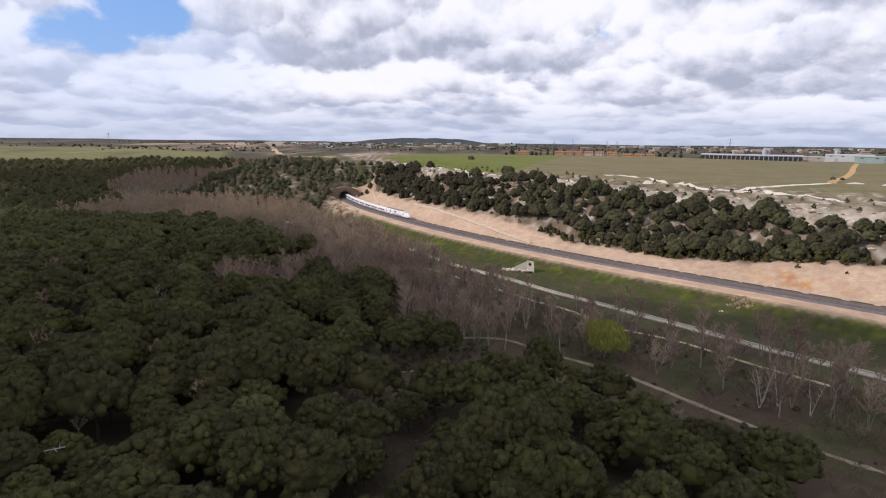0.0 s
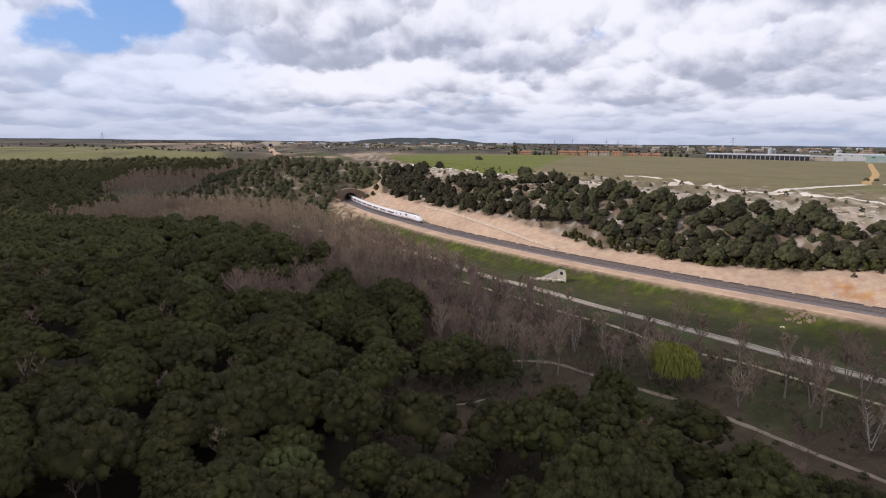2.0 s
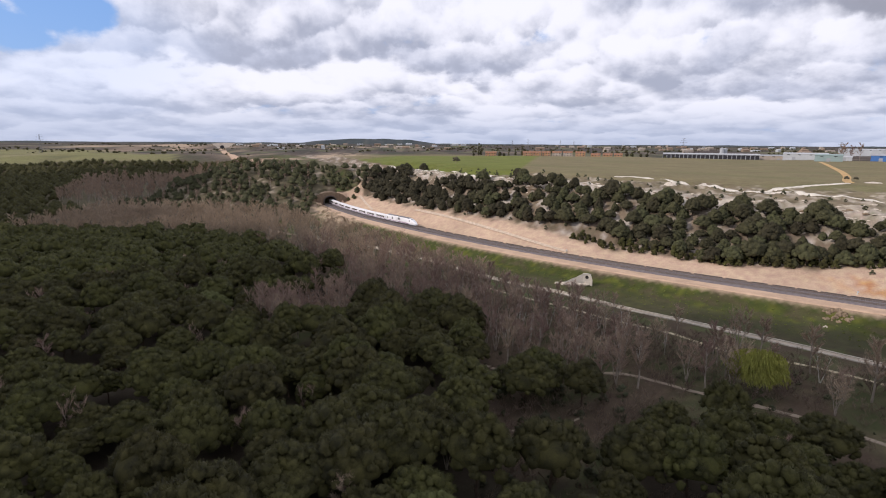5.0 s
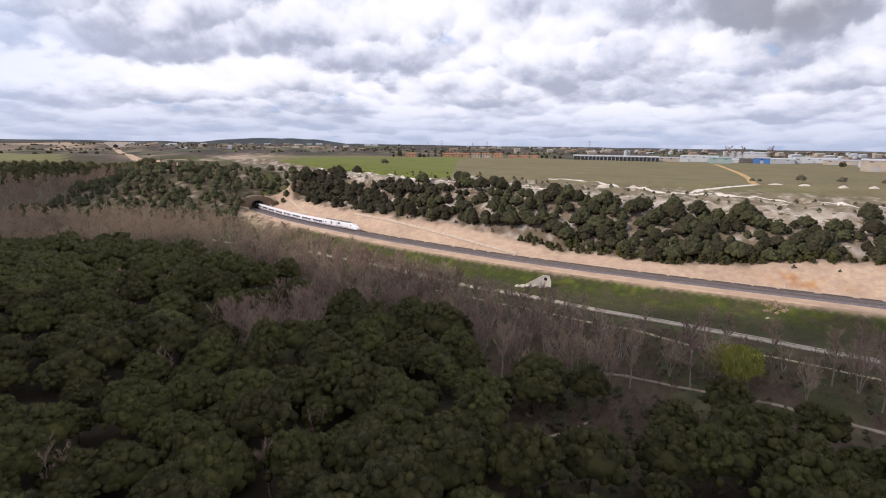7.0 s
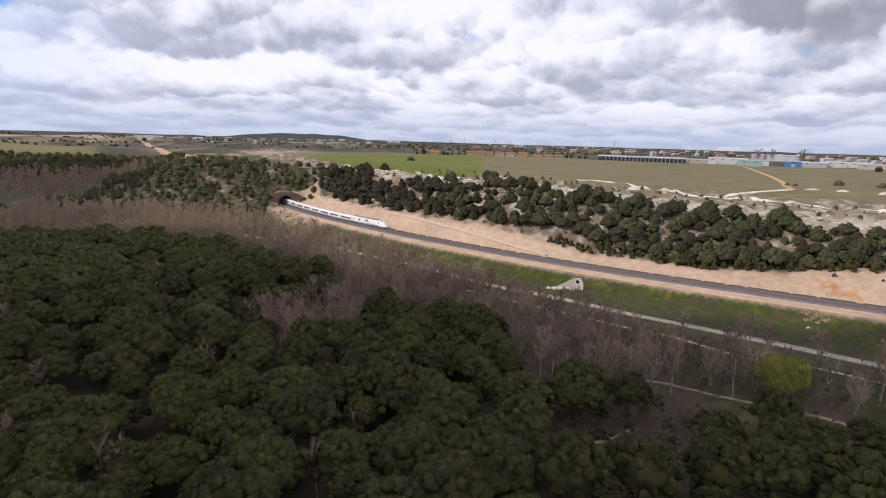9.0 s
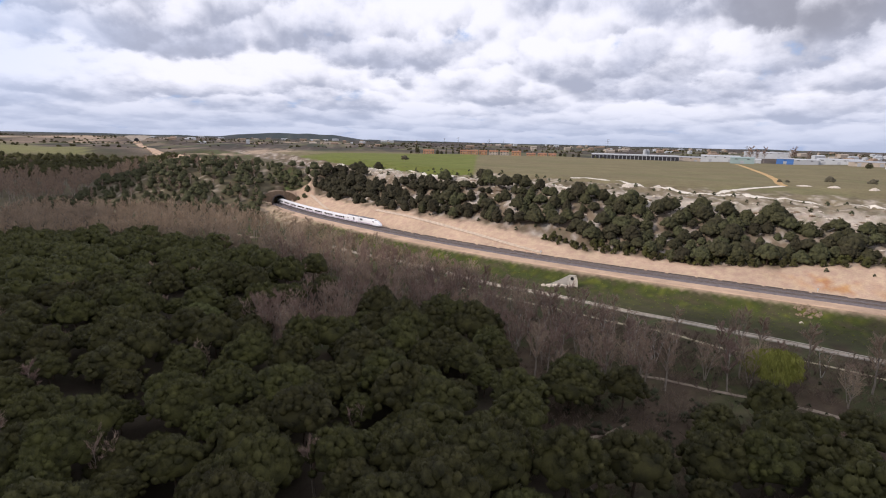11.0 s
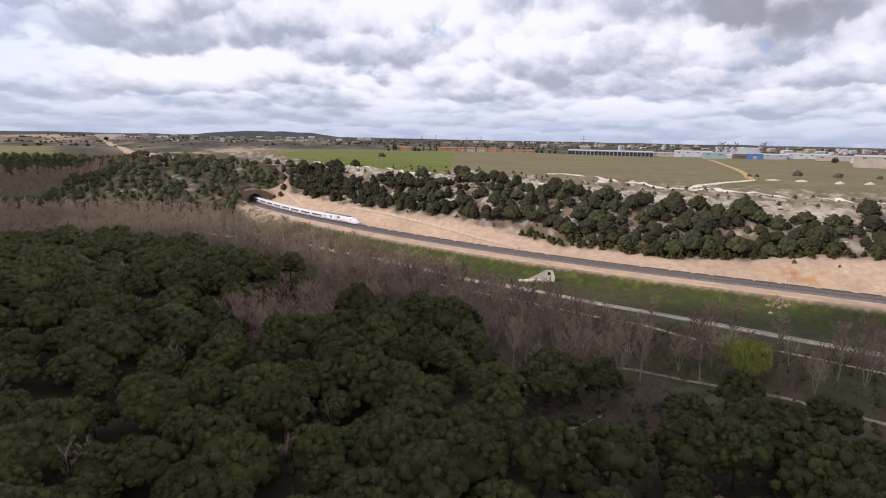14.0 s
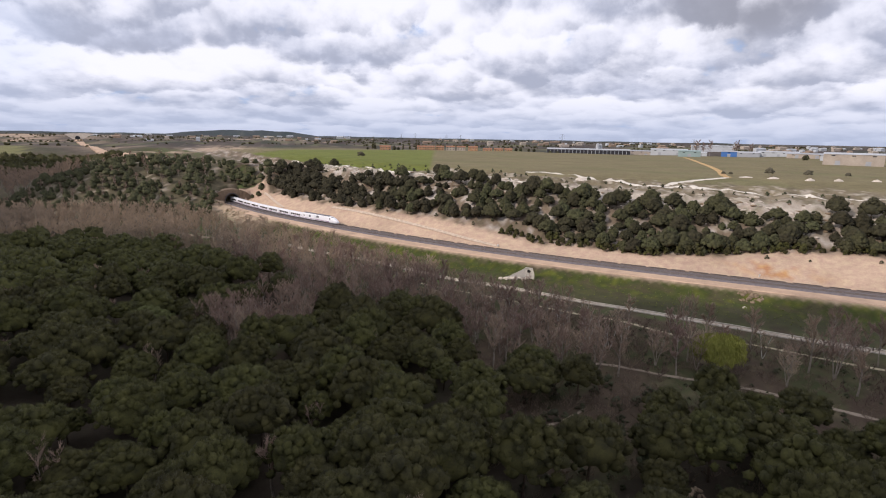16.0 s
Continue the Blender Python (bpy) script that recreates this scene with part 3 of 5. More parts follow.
def umbrella_crown(name, seed, lobes, tufts, sub, radius, dome, base, mat, tuft=0.3, lobe=0.2, flat=2.4):
    """A broad crown: rounded boughs heaped over a dome, an almost flat underside, and short upright needle tufts."""
    r = np.random.RandomState(seed)
    U, T = ICO[sub]
    p2, p3, p5 = r.uniform(0, 6.283, 3)
    C, K, V, F, own, n0 = [], [], [], [], [], 0
    for i in range(lobes):
        q = math.sqrt((i + 0.3) / lobes)
        a = 2.39996 * i + r.uniform(-0.35, 0.35)
        edge = 1 + 0.13 * math.sin(2 * a + p2) + 0.09 * math.sin(3 * a + p3) + 0.05 * math.sin(5 * a + p5)
        size = radius * lobe * r.uniform(0.6, 1.45)
        rr = q * edge * (radius - 0.7 * size)
        h = dome * max(0.0, 1 - q ** flat) ** 0.62 * (1 + 0.12 * math.sin(2 * a + p5))
        c = np.array([rr * math.cos(a), rr * math.sin(a), base + h - 0.4 * size + r.uniform(-0.16, 0.14) * dome])
        k = np.array([1, 1, r.uniform(0.8, 1.15)]) * size
        w = 0.86 + 0.15 * np.sin(U @ r.uniform(-5, 5, 3) + r.uniform(0, 6)) + 0.10 * np.sin(U @ r.uniform(-9, 9, 3) + r.uniform(0, 6))
        V.append(c + U * w[:, None] * k)
        own.append(U)
        F += [[n0 + j for j in f] for f in T]
        n0 += len(U)
        C.append(c)
        K.append(k)
    # the shaded heart of branches under the boughs
    U1, T1 = ICO[2]
    V.append(U1 * (radius * 0.84, radius * 0.84, dome * 0.52) + (0, 0, base + 0.30 * dome))
    own.append(U1)
    F += [[n0 + j for j in f] for f in T1]
    n0 += len(U1)
    V, own, C, K = np.vstack(V), np.vstack(own), np.array(C), np.array(K)
    area = K[:, 0] ** 2
    pick = r.choice(lobes, tufts, p=area / area.sum())
    d = r.normal(size=(tufts, 3))
    d[:, 2] = np.abs(d[:, 2]) * 1.1 - 0.3
    d /= np.linalg.norm(d, axis=1)[:, None]
    p = C[pick] + d * K[pick] * r.uniform(0.82, 1.04, (tufts, 1))
    ax = d + np.array([0, 0, 0.55]) + 0.3 * r.normal(size=(tufts, 3))
    ax /= np.linalg.norm(ax, axis=1)[:, None]
    e = np.cross(ax, r.normal(size=(tufts, 3)))
    e /= np.linalg.norm(e, axis=1)[:, None]
    f = np.cross(ax, e)
    ln, wd = tuft * r.uniform(0.6, 1.5, (tufts, 1)), tuft * r.uniform(0.3, 0.5, (tufts, 1))
    rad = [e * math.cos(w) + f * math.sin(w) for w in (0.0, 2.0944, 4.1888)]
    spike = np.stack([p - ax * ln * 0.3 + rad[0] * wd, p - ax * ln * 0.3 + rad[1] * wd, p - ax * ln * 0.3 + rad[2] * wd, p + ax * ln], 1).reshape(-1, 3)
    i4 = n0 + 4 * np.arange(tufts)
    tf = np.stack([i4, i4 + 1, i4 + 3, i4 + 1, i4 + 2, i4 + 3, i4 + 2, i4, i4 + 3], 1).reshape(-1, 3).tolist()
    me = mesh_from(name, np.vstack([V, spike]), F + tf, mat, True)
    P = np.vstack([V, np.repeat(p, 4, axis=0)])
    far = (P - (0, 0, base)) / np.array([radius, radius, dome])
    far /= np.linalg.norm(far, axis=1)[:, None] + 1e-6
    nrm = np.vstack([own, np.repeat(d, 4, axis=0)]) * 0.7 + far * 0.3
    nrm[len(V):] += np.stack([rad[0], rad[1], rad[2], ax], 1).reshape(-1, 3) * 0.5
    nrm /= np.linalg.norm(nrm, axis=1)[:, None] + 1e-6
    me.normals_split_custom_set_from_vertices(nrm.tolist())
    SHADE[me.name] = nrm
    return me


def trunk_mesh(name, seed, h, r0, spread, limbs, mat):
    r = random.Random(seed)
    V, F = [], []
    p, rad = Vector((0, 0, -0.6)), r0
    for i in range(4):
        q = p + Vector((r.uniform(-0.25, 0.25), r.uniform(-0.25, 0.25), (h + 0.6) / 4))
        tube(V, F, p, q, rad, rad * 0.82, 6)
        p, rad = q, rad * 0.82
    for i in range(limbs):
        a = 6.283 * i / limbs + r.uniform(-0.4, 0.4)
        s = Vector((0, 0, h * r.uniform(0.62, 0.98)))
        e = Vector((math.cos(a) * spread, math.sin(a) * spread, h + r.uniform(0.2, 1.2)))
        m = s.lerp(e, 0.5) - Vector((0, 0, 0.35))
        tube(V, F, s, m, rad * 0.5, rad * 0.35, 4)
        tube(V, F, m, e, rad * 0.35, rad * 0.12, 4)
    return mesh_from(name, V, F, mat)


def bare_tree_meshes(name, seed, h, spread, twigs, mat_stem, mat_twig, stems=1, lean=0.1):
    """Leafless tree: stems forking from one foot, rising boughs, and a haze of fine twigs."""
    r = random.Random(seed)
    V, F, TV, TF = [], [], [], []
    tips = []
    r0 = 0.022 * h

    def ring(c, rad):
        i = len(V)
        V.extend(c + Vector((math.cos(1.5708 * k) * rad, math.sin(1.5708 * k) * rad, 0)) for k in range(4))
        return i

    foot = ring(Vector((0, 0, -0.5)), r0)
    for sidx in range(stems):
        p = Vector((0, 0, -0.5))
        a0 = 6.283 * sidx / stems + r.uniform(-0.5, 0.5)
        k0 = lean * (2.2 if stems > 1 else 0.6)
        d = Vector((math.cos(a0) * k0, math.sin(a0) * k0, 1)).normalized()
        rad, base = r0 * (0.7 if stems > 1 else 1), foot
        n = 7
        hh = h * r.uniform(0.8, 1.0)
        for i in range(n):
            q = p + d * (hh / n) + Vector((r.uniform(-0.12, 0.12), r.uniform(-0.12, 0.12), 0))
            top = ring(q, rad * 0.84)
            F.extend((base + k, base + (k + 1) % 4, top + (k + 1) % 4, top + k) for k in range(4))
            if i >= 2:
                for b in range(3):
                    a = r.uniform(0, 6.283)
                    up = r.uniform(0.7, 1.8)
                    ln = spread * r.uniform(0.55, 1.0) * (1.15 - 0.55 * i / n)
                    e = q + Vector((math.cos(a), math.sin(a), up)).normalized() * ln
                    k = len(V)
                    V.append(e)
                    f = r.randrange(4)
                    A, B, C = top + f, top + (f + 1) % 4, top + (f + 2) % 4
                    F.extend(((A, B, k), (B, C, k), (C, A, k)))
                    tips.append((q, e))
            p, rad, base = q, rad * 0.84, top
        tips.append((p - d * hh * 0.2, p + d * 0.5))
    for i in range(twigs):
        a, b = tips[r.randrange(len(tips))]
        s = a.lerp(b, r.uniform(0.25, 1.0))
        d = ((b - a).normalized() + Vector((r.gauss(0, 0.42), r.gauss(0, 0.42), r.gauss(0.7, 0.4)))).normalized()
        ln = h * r.uniform(0.06, 0.16)
        e = d.orthogonal()
        e.rotate(Matrix.Rotation(r.uniform(0, 6.28), 3, d))
        e *= 0.024
        k = len(TV)
        m = s + d * ln * 0.55
        side = d.cross(e).normalized() * ln * 0.3
        TV += [s - e, s + e, s + d * ln, m - e * 0.7, m + e * 0.7, m + d * ln * 0.3 + side]
        TF += [(k, k + 1, k + 2), (k + 3, k + 4, k + 5)]
    return mesh_from(name + "_stem", V, F, mat_stem), mesh_from(name + "_twigs", TV, TF, mat_twig)


def make_tree_kind(label, category, name, pieces):
    """A template (kept as the first planted tree) and its repeats."""
    return dict(label=label, category=category, name=name, pieces=pieces, first=None)


def plant(kind, x, y, scale=1.0, turn=None, squash=1.0, group="", z=None):
    m = Matrix.LocRotScale((x, y, ground(x, y) if z is None else z), Euler((0, 0, RNG.uniform(0, 6.283) if turn is None else turn)), None)
    if kind["first"] is None:
        ob = thing(kind["name"], kind["label"], kind["category"], None, group)
        for nm, me in kind["pieces"]:
            part(nm, me, ob)
        kind["first"] = ob
        ob.matrix_basis = m
    else:
        ob = copy_thing(kind["first"], m)
        if group:
            ob["group"] = group
    ob.scale = (scale, scale, scale * squash)
    return ob


PINE_LABEL = "umbrella-crowned stone pine with dense dark green needles"


def pine_kind(k, lobes, sub, tufts, tuft, lobe=0.2):
    r = random.Random(k)
    R, dome, base = r.uniform(4.6, 5.9), r.uniform(3.5, 4.6), r.uniform(4.4, 5.8)
    return make_tree_kind(PINE_LABEL, "pine tree", "stone_pine", [
        ("trunk", trunk_mesh("pine_trunk", k, base + 0.6, 0.26, 2.8, 7, M_BARK)),
        ("crown", umbrella_crown("pine_crown", 20 + k, lobes, tufts, sub, R, dome, base, M_NEEDLE, tuft, lobe, r.uniform(1.9, 2.6)))])


NEAR_PINES = [pine_kind(k, 120, 2, 4200, 0.27, 0.125) for k in range(7)]
MID_PINES = [pine_kind(10 + k, 80, 2, 1800, 0.36, 0.15) for k in range(5)]
FAR_PINES = [pine_kind(20 + k, 34, 1, 160, 0.6, 0.22) for k in range(3)]
DISTANT_PINES = [pine_kind(30 + k, 8, 1, 40, 1.3, 0.42) for k in range(3)]
M_SLOPENEEDLE = material("slope_pine_needles", (0.036, 0.036, 0.018), 0.85, 0.4, 1.3, second=(0.082, 0.078, 0.036), per_object=1.3)


def slope_pine_kind(k, lobes, sub, tufts, tuft):
    r = random.Random(400 + k)
    R, dome, base = (r.uniform(3.4, 4.5), r.uniform(3.0, 4.2), r.uniform(1.4, 3.0)) if k % 2 else (r.uniform(2.4, 3.3), r.uniform(3.4, 4.8), r.uniform(0.4, 1.2))
    return make_tree_kind("rounded dark green pine on the pale slope", "pine tree", "slope_pine", [
        ("trunk", trunk_mesh("slope_pine_trunk", 40 + k, base + 1.4, 0.2, 1.8, 5, M_BARK)),
        ("crown", umbrella_crown("slope_pine_crown", 50 + k, lobes, tufts, sub, R, dome, base, M_SLOPENEEDLE, tuft, r.uniform(0.17, 0.22) * (1.0 if sub == 2 else 1.4), r.uniform(1.4, 2.6)))])


SLOPE_PINES = [slope_pine_kind(k, 64, 2, 2800, 0.36) for k in range(8)]
MID_SLOPE_PINES = [slope_pine_kind(10 + k, 34, 2, 700, 0.45) for k in range(4)]
SPUR_PINES = [slope_pine_kind(20 + k, 18, 1, 260, 0.6) for k in range(4)]
CONES = [make_tree_kind("small conical green pine at the foot of the slope", "pine tree", "young_pine", [
    ("trunk", trunk_mesh("young_pine_trunk", 60 + k, 1.0, 0.09, 0.5, 3, M_BARK)),
    ("crown", puff_crown("young_pine_crown", 70 + k, 12, 260, 1, 1.7, 2.9, 0.5, M_NEEDLE, 0.5, cone=1.0))]) for k in range(3)]
BARE = []
for k in range(6):
    st, tw = bare_tree_meshes("poplar", 80 + k, 11.5, 3.7, 1050, M_STEM, M_TWIG, 1 if k < 3 else 3)
    BARE.append(make_tree_kind("leafless grey-brown poplar with upright twigs", "bare tree", "bare_poplar", [("trunk", st), ("crown", tw)]))
SCRUB = []
for k in range(3):
    st, tw = bare_tree_meshes("scrub", 95 + k, 3.2, 1.5, 300, M_BRUSH, M_BRUSH, 4, 0.5)
    SCRUB.append(make_tree_kind("low leafless brown scrub bush", "bush", "bare_bush", [("stem", st), ("crown", tw)]))
SHRUBS = [make_tree_kind("low rounded grey-green shrub", "shrub", "shrub", [
    ("crown", puff_crown("shrub_crown", 110 + k, 7, 90, 1, 1.0, 0.7, 0.35, M_SHRUB, 0.3))]) for k in range(3)]


def plant_joined(name, label, category, kinds, places, lo=0.8, hi=1.1, sink=0.0):
    """Trees past counting, as one object: the kinds' meshes repeated at the places."""
    if not places:
        return
    zs = height(np.array([p[0] for p in places]), np.array([p[1] for p in places]))
    V, NV, L, S, MI, mats, n0 = [], [], [], [], [], [], 0
    data = []
    for k in kinds:
        rows = []
        for _, me in k["pieces"]:
            v = np.empty(len(me.vertices) * 3)
            me.vertices.foreach_get("co", v)
            li = np.empty(len(me.loops), np.int64)
            me.loops.foreach_get("vertex_index", li)
            lt = np.empty(len(me.polygons), np.int64)
            me.polygons.foreach_get("loop_total", lt)
            mat = me.materials[0]
            if mat not in mats:
                mats.append(mat)
            nv = SHADE.get(me.name)
            if nv is None:
                nv = np.empty(len(me.vertices) * 3)
                me.vertices.foreach_get("normal", nv)
                nv = nv.reshape(-1, 3)
            rows.append((v.reshape(-1, 3), nv, li, lt, mats.index(mat)))
        data.append(rows)
    for i, (x, y) in enumerate(places):
        a, sc = RNG.uniform(0, 6.283), RNG.uniform(lo, hi)
        R = np.array([[math.cos(a), -math.sin(a), 0], [math.sin(a), math.cos(a), 0], [0, 0, RNG.uniform(0.85, 1.15)]]) * sc
        for v, nv, li, lt, mi in data[i % len(data)]:
            V.append(v @ R.T + (x, y, zs[i] - sink))
            NV.append(nv @ R.T)
            L.append(li + n0)
            S.append(lt)
            MI.append(np.full(len(lt), mi))
            n0 += len(v)
    V, L, S, MI = np.vstack(V), np.concatenate(L), np.concatenate(S), np.concatenate(MI)
    me = bpy.data.meshes.new(name)
    me.vertices.add(len(V))
    me.vertices.foreach_set("co", V.ravel())
    me.loops.add(len(L))
    me.loops.foreach_set("vertex_index", L.astype(np.int32))
    me.polygons.add(len(S))
    me.polygons.foreach_set("loop_start", np.r_[0, np.cumsum(S)[:-1]].astype(np.int32))
    for mt in mats:
        me.materials.append(mt)
    me.polygons.foreach_set("material_index", MI.astype(np.int32))
    me.polygons.foreach_set("use_smooth", [True] * len(S))
    me.update(calc_edges=True)
    NV = np.vstack(NV)
    NV /= np.linalg.norm(NV, axis=1)[:, None] + 1e-9
    me.normals_split_custom_set_from_vertices(NV.tolist())
    tagged(new(name, me), label, category, kind="stuff")


def scatter(polys, gap, seed, keep=None, holes=()):
    """Places at least about gap apart inside the polygons."""
    r = np.random.RandomState(seed)
    out, cells = [], {}
    for poly in polys:
        xs, ys = [p[0] for p in poly], [p[1] for p in poly]
        n = int(3.2 * (max(xs) - min(xs)) * (max(ys) - min(ys)) / gap**2)
        X, Y = r.uniform(min(xs), max(xs), n), r.uniform(min(ys), max(ys), n)
        ok = inside(poly, X, Y)
        for h in holes:
            ok &= ~inside(h, X, Y)
        X, Y = X[ok], Y[ok]
        if keep is not None:
            ok = keep(X, Y)
            X, Y = X[ok], Y[ok]
        for x, y in zip(X.tolist(), Y.tolist()):
            c = (int(x // gap), int(y // gap))
            if any((x - a) ** 2 + (y - b) ** 2 < gap * gap for i in (-1, 0, 1) for j in (-1, 0, 1) for a, b in cells.get((c[0] + i, c[1] + j), ())):
                continue
            cells.setdefault(c, []).append((x, y))
            out.append((x, y))
    return out


CLEARINGS = [[(-13, 62), (-3, 64), (1, 86), (-10, 94)], [(18, 66), (30, 62), (36, 74), (24, 80)]]
BARE_WOOD = [(-238, 333), (-176, 322), (-126, 316), (-82, 272), (-45, 219), (-61, 205), (-78, 184), (-69, 167), (-54, 169), (-44, 186), (-24, 182), (-13, 160), (-10, 142), (8, 134), (36, 126), (62, 100), (84, 80), (100, 92), (86, 126), (60, 146), (30, 176), (6, 202), (-14, 240), (-46, 302), (-74, 358), (-100, 408), (-232, 428)]
SPUR = [(-97, 404), (-92, 425), (-94, 470), (-98, 500), (-108, 560), (-190, 560), (-222, 510), (-240, 470), (-236, 444), (-180, 442), (-140, 426)]
HILL = [(-110, 440), (-70, 560), (40, 430), (260, 180), (220, 60), (120, 170), (20, 270), (-60, 400)]


def nearest_first(places):
    return sorted(places, key=lambda p: math.hypot(p[0] + 30, p[1] - 25))


def plant_all(kinds, places, lo, hi, group, squash=(0.88, 1.12)):
    if not places:
        return
    zs = height(np.array([p[0] for p in places]), np.array([p[1] for p in places]))
    for i, (x, y) in enumerate(places):
        plant(kinds[i % len(kinds)], x, y, RNG.uniform(lo, hi), squash=RNG.uniform(*squash), group=group, z=float(zs[i]))


def plant_woods():
    seen = nearest_first(scatter([PINE_WOOD], 6.3, 3, keep=lambda x, y: x > -0.86 * y - 22, holes=CLEARINGS))
    plant_all(NEAR_PINES, seen[:200], 0.66, 1.26, "pine wood")
    plant_all(MID_PINES, seen[200:300], 0.7, 1.22, "pine wood")
    plant_joined("pine_wood", "dense wood of dark green stone pines", "pine trees", FAR_PINES, seen[300:], 0.72, 1.2)
    below = scatter([[(-150, -40), (60, -40), (58, 44), (-150, 44)]], 8.0, 4)
    plant_joined("pine_wood", "dense wood of dark green stone pines", "pine trees", FAR_PINES, below, 0.8, 1.1)
    olive = make_tree_kind("broad olive-green stone pine standing out of the wood", "pine tree", "olive_pine", [
        ("trunk", trunk_mesh("olive_pine_trunk", 31, 6.0, 0.26, 2.6, 6, M_BARK)),
        ("crown", umbrella_crown("olive_pine_crown", 32, 130, 3000, 2, 6.6, 4.2, 4.4, material("olive_needles", (0.074, 0.080, 0.024), 0.85, 0.3, 1.6), 0.27, 0.12))])
    plant(olive, -89.5, 185, 1.0)
    plant(olive, -33, 88, 0.8)
    plant_all(NEAR_PINES, [(-5, 134), (1, 125), (-10, 127)], 0.9, 1.08, "pine wood")


def plant_slope():
    def keep(x, y):
        u, s = to_track(x, y)
        w = step(220, 400, u)
        g = waves(x, y, 26, 31)
        return (u < PORTAL_U + 4) & (cut_edge(u) + 3.5 + 6 * step(292, 312, u) * step(368, 348, u) + 2.5 * g < s) & (s < (55 - 7 * step(380, 430, u) + 6 * step(500, 540, u) - 3 * w) + 5 * g) & (g > -0.66 - 2.0 * step(375, 405, u) + 1.5 * step(410, 440, u))

    def low(x, y):
        u, s = to_track(x, y)
        return (cut_edge(u) + 0.5 < s) & (s < cut_edge(u) + 7) & (u < 335)

    hill = nearest_first(scatter([HILL], 3.8, 5, keep))
    plant_all(SLOPE_PINES, hill[:290], 0.55, 1.3, "pines on the slope", (0.8, 1.12))
    plant_joined("slope_pines", "rounded dark green pines crowding the upper slope", "pine trees", MID_SLOPE_PINES, hill[290:], 0.6, 1.25)
    plant_all(CONES, scatter([HILL], 3.1, 6, low), 0.6, 1.3, "young pines")
    over = [(-97, 470), (-84, 472), (-74, 466), (-62, 456), (-52, 470), (-60, 500), (-100, 520)]
    spur = nearest_first(scatter([SPUR, over], 4.7, 8, lambda x, y: (waves(x, y, 30, 33) > -0.6) & (waves(x, y, 11, 34) > -0.9 + 1.1 * step(470, 530, y))))
    bare = scatter([SPUR], 9.5, 9)
    plant_joined("spur_bare_trees", "leafless brown trees between the pines of the spur", "bare trees", BARE[:2], bare, 0.45, 0.7)
    plant_joined("spur_pines", "dark green pines covering the wooded spur over the tunnel", "pine trees", SPUR_PINES, spur, 0.5, 1.08)


def open_ground(x, y):
    """Places clear of the washout below the tunnel and of the glade beside the wood path."""
    u, s = to_track(x, y)
    return ~((u > 440) & (s > -44)) & ((x + 82) ** 2 + (y - 314) ** 2 > 13 ** 2)


def plant_bare():
    places = nearest_first(scatter([BARE_WOOD], 4.0, 11, keep=open_ground))
    r = random.Random(12)
    tall = [p for p in places if p[0] < 22 or r.random() < 0.3]
    chosen = set(tall)
    low = [p for p in places if p not in chosen and r.random() < 0.95]
    plant_all(BARE, tall[:290], 0.65, 1.05, "bare poplars")
    plant_joined("bare_wood", "thicket of leafless grey-brown poplars and willows", "bare trees", BARE[:4], tall[290:], 0.6, 1.0)
    plant_all(SCRUB, low[:290], 0.9, 2.0, "bare bushes")
    glade = [(-24, 100), (-2, 99), (4, 109), (20, 112), (12, 134), (-14, 142), (-22, 128)]
    plant_all(SCRUB, scatter([glade], 3.4, 14), 0.6, 1.3, "brush in the clearing")
    plant_all(SHRUBS, scatter([glade], 4.2, 15), 0.7, 1.7, "shrubs in the clearing")


def plant_between():
    """Leafless trees standing in gaps of the pine wood."""
    places = nearest_first(scatter([PINE_WOOD], 15.0, 13, keep=lambda x, y: (x > -0.8 * y - 10) & (y > 75) & (waves(x, y, 40, 35) > -0.1)))
    plant_all(BARE, places[:70], 0.55, 0.85, "bare trees in the pine wood")


def plant_far():
    forest = [(-720, 700), (-600, 480), (-420, 330), (-252, 326), (-244, 420), (-300, 470), (-350, 650), (-272, 680), (-212, 640), (-196, 680), (-235, 800), (-290, 880), (-480, 880)]
    plant_joined("far_pine_forest", "distant dark pine forest on rising ground", "forest", DISTANT_PINES, scatter([forest], 8.6, 21), 0.75, 1.1, 1.0)
    purple = [(-300, 480), (-236, 470), (-214, 540), (-214, 632), (-270, 672), (-345, 640)]
    plant_joined("far_bare_wood", "distant leafless purplish-brown wood", "forest", BARE[:3], scatter([purple], 7.0, 22), 0.9, 1.3)


plant_woods()
plant_slope()
plant_bare()
plant_between()
plant_far()

# ---- railway ----
TRAIN_S = 2.15


def line_pts(u0, u1, stepm=2.0, z=RAIL_Z):
    return np.array([(*along(u)[0], z) for u in np.arange(u0, u1 + 0.01, stepm)])


def line_frame(u, s=0.0, z=RAIL_Z):
    """A pose on the line: x along it towards the open end, y uphill, z up."""
    p, t = along(u)
    n = np.array([t[1], -t[0]])
    q = p + n * s
    return Matrix(((-t[0], n[0], 0, q[0]), (-t[1], n[1], 0, q[1]), (0, 0, 1, z), (0, 0, 0, 1)))


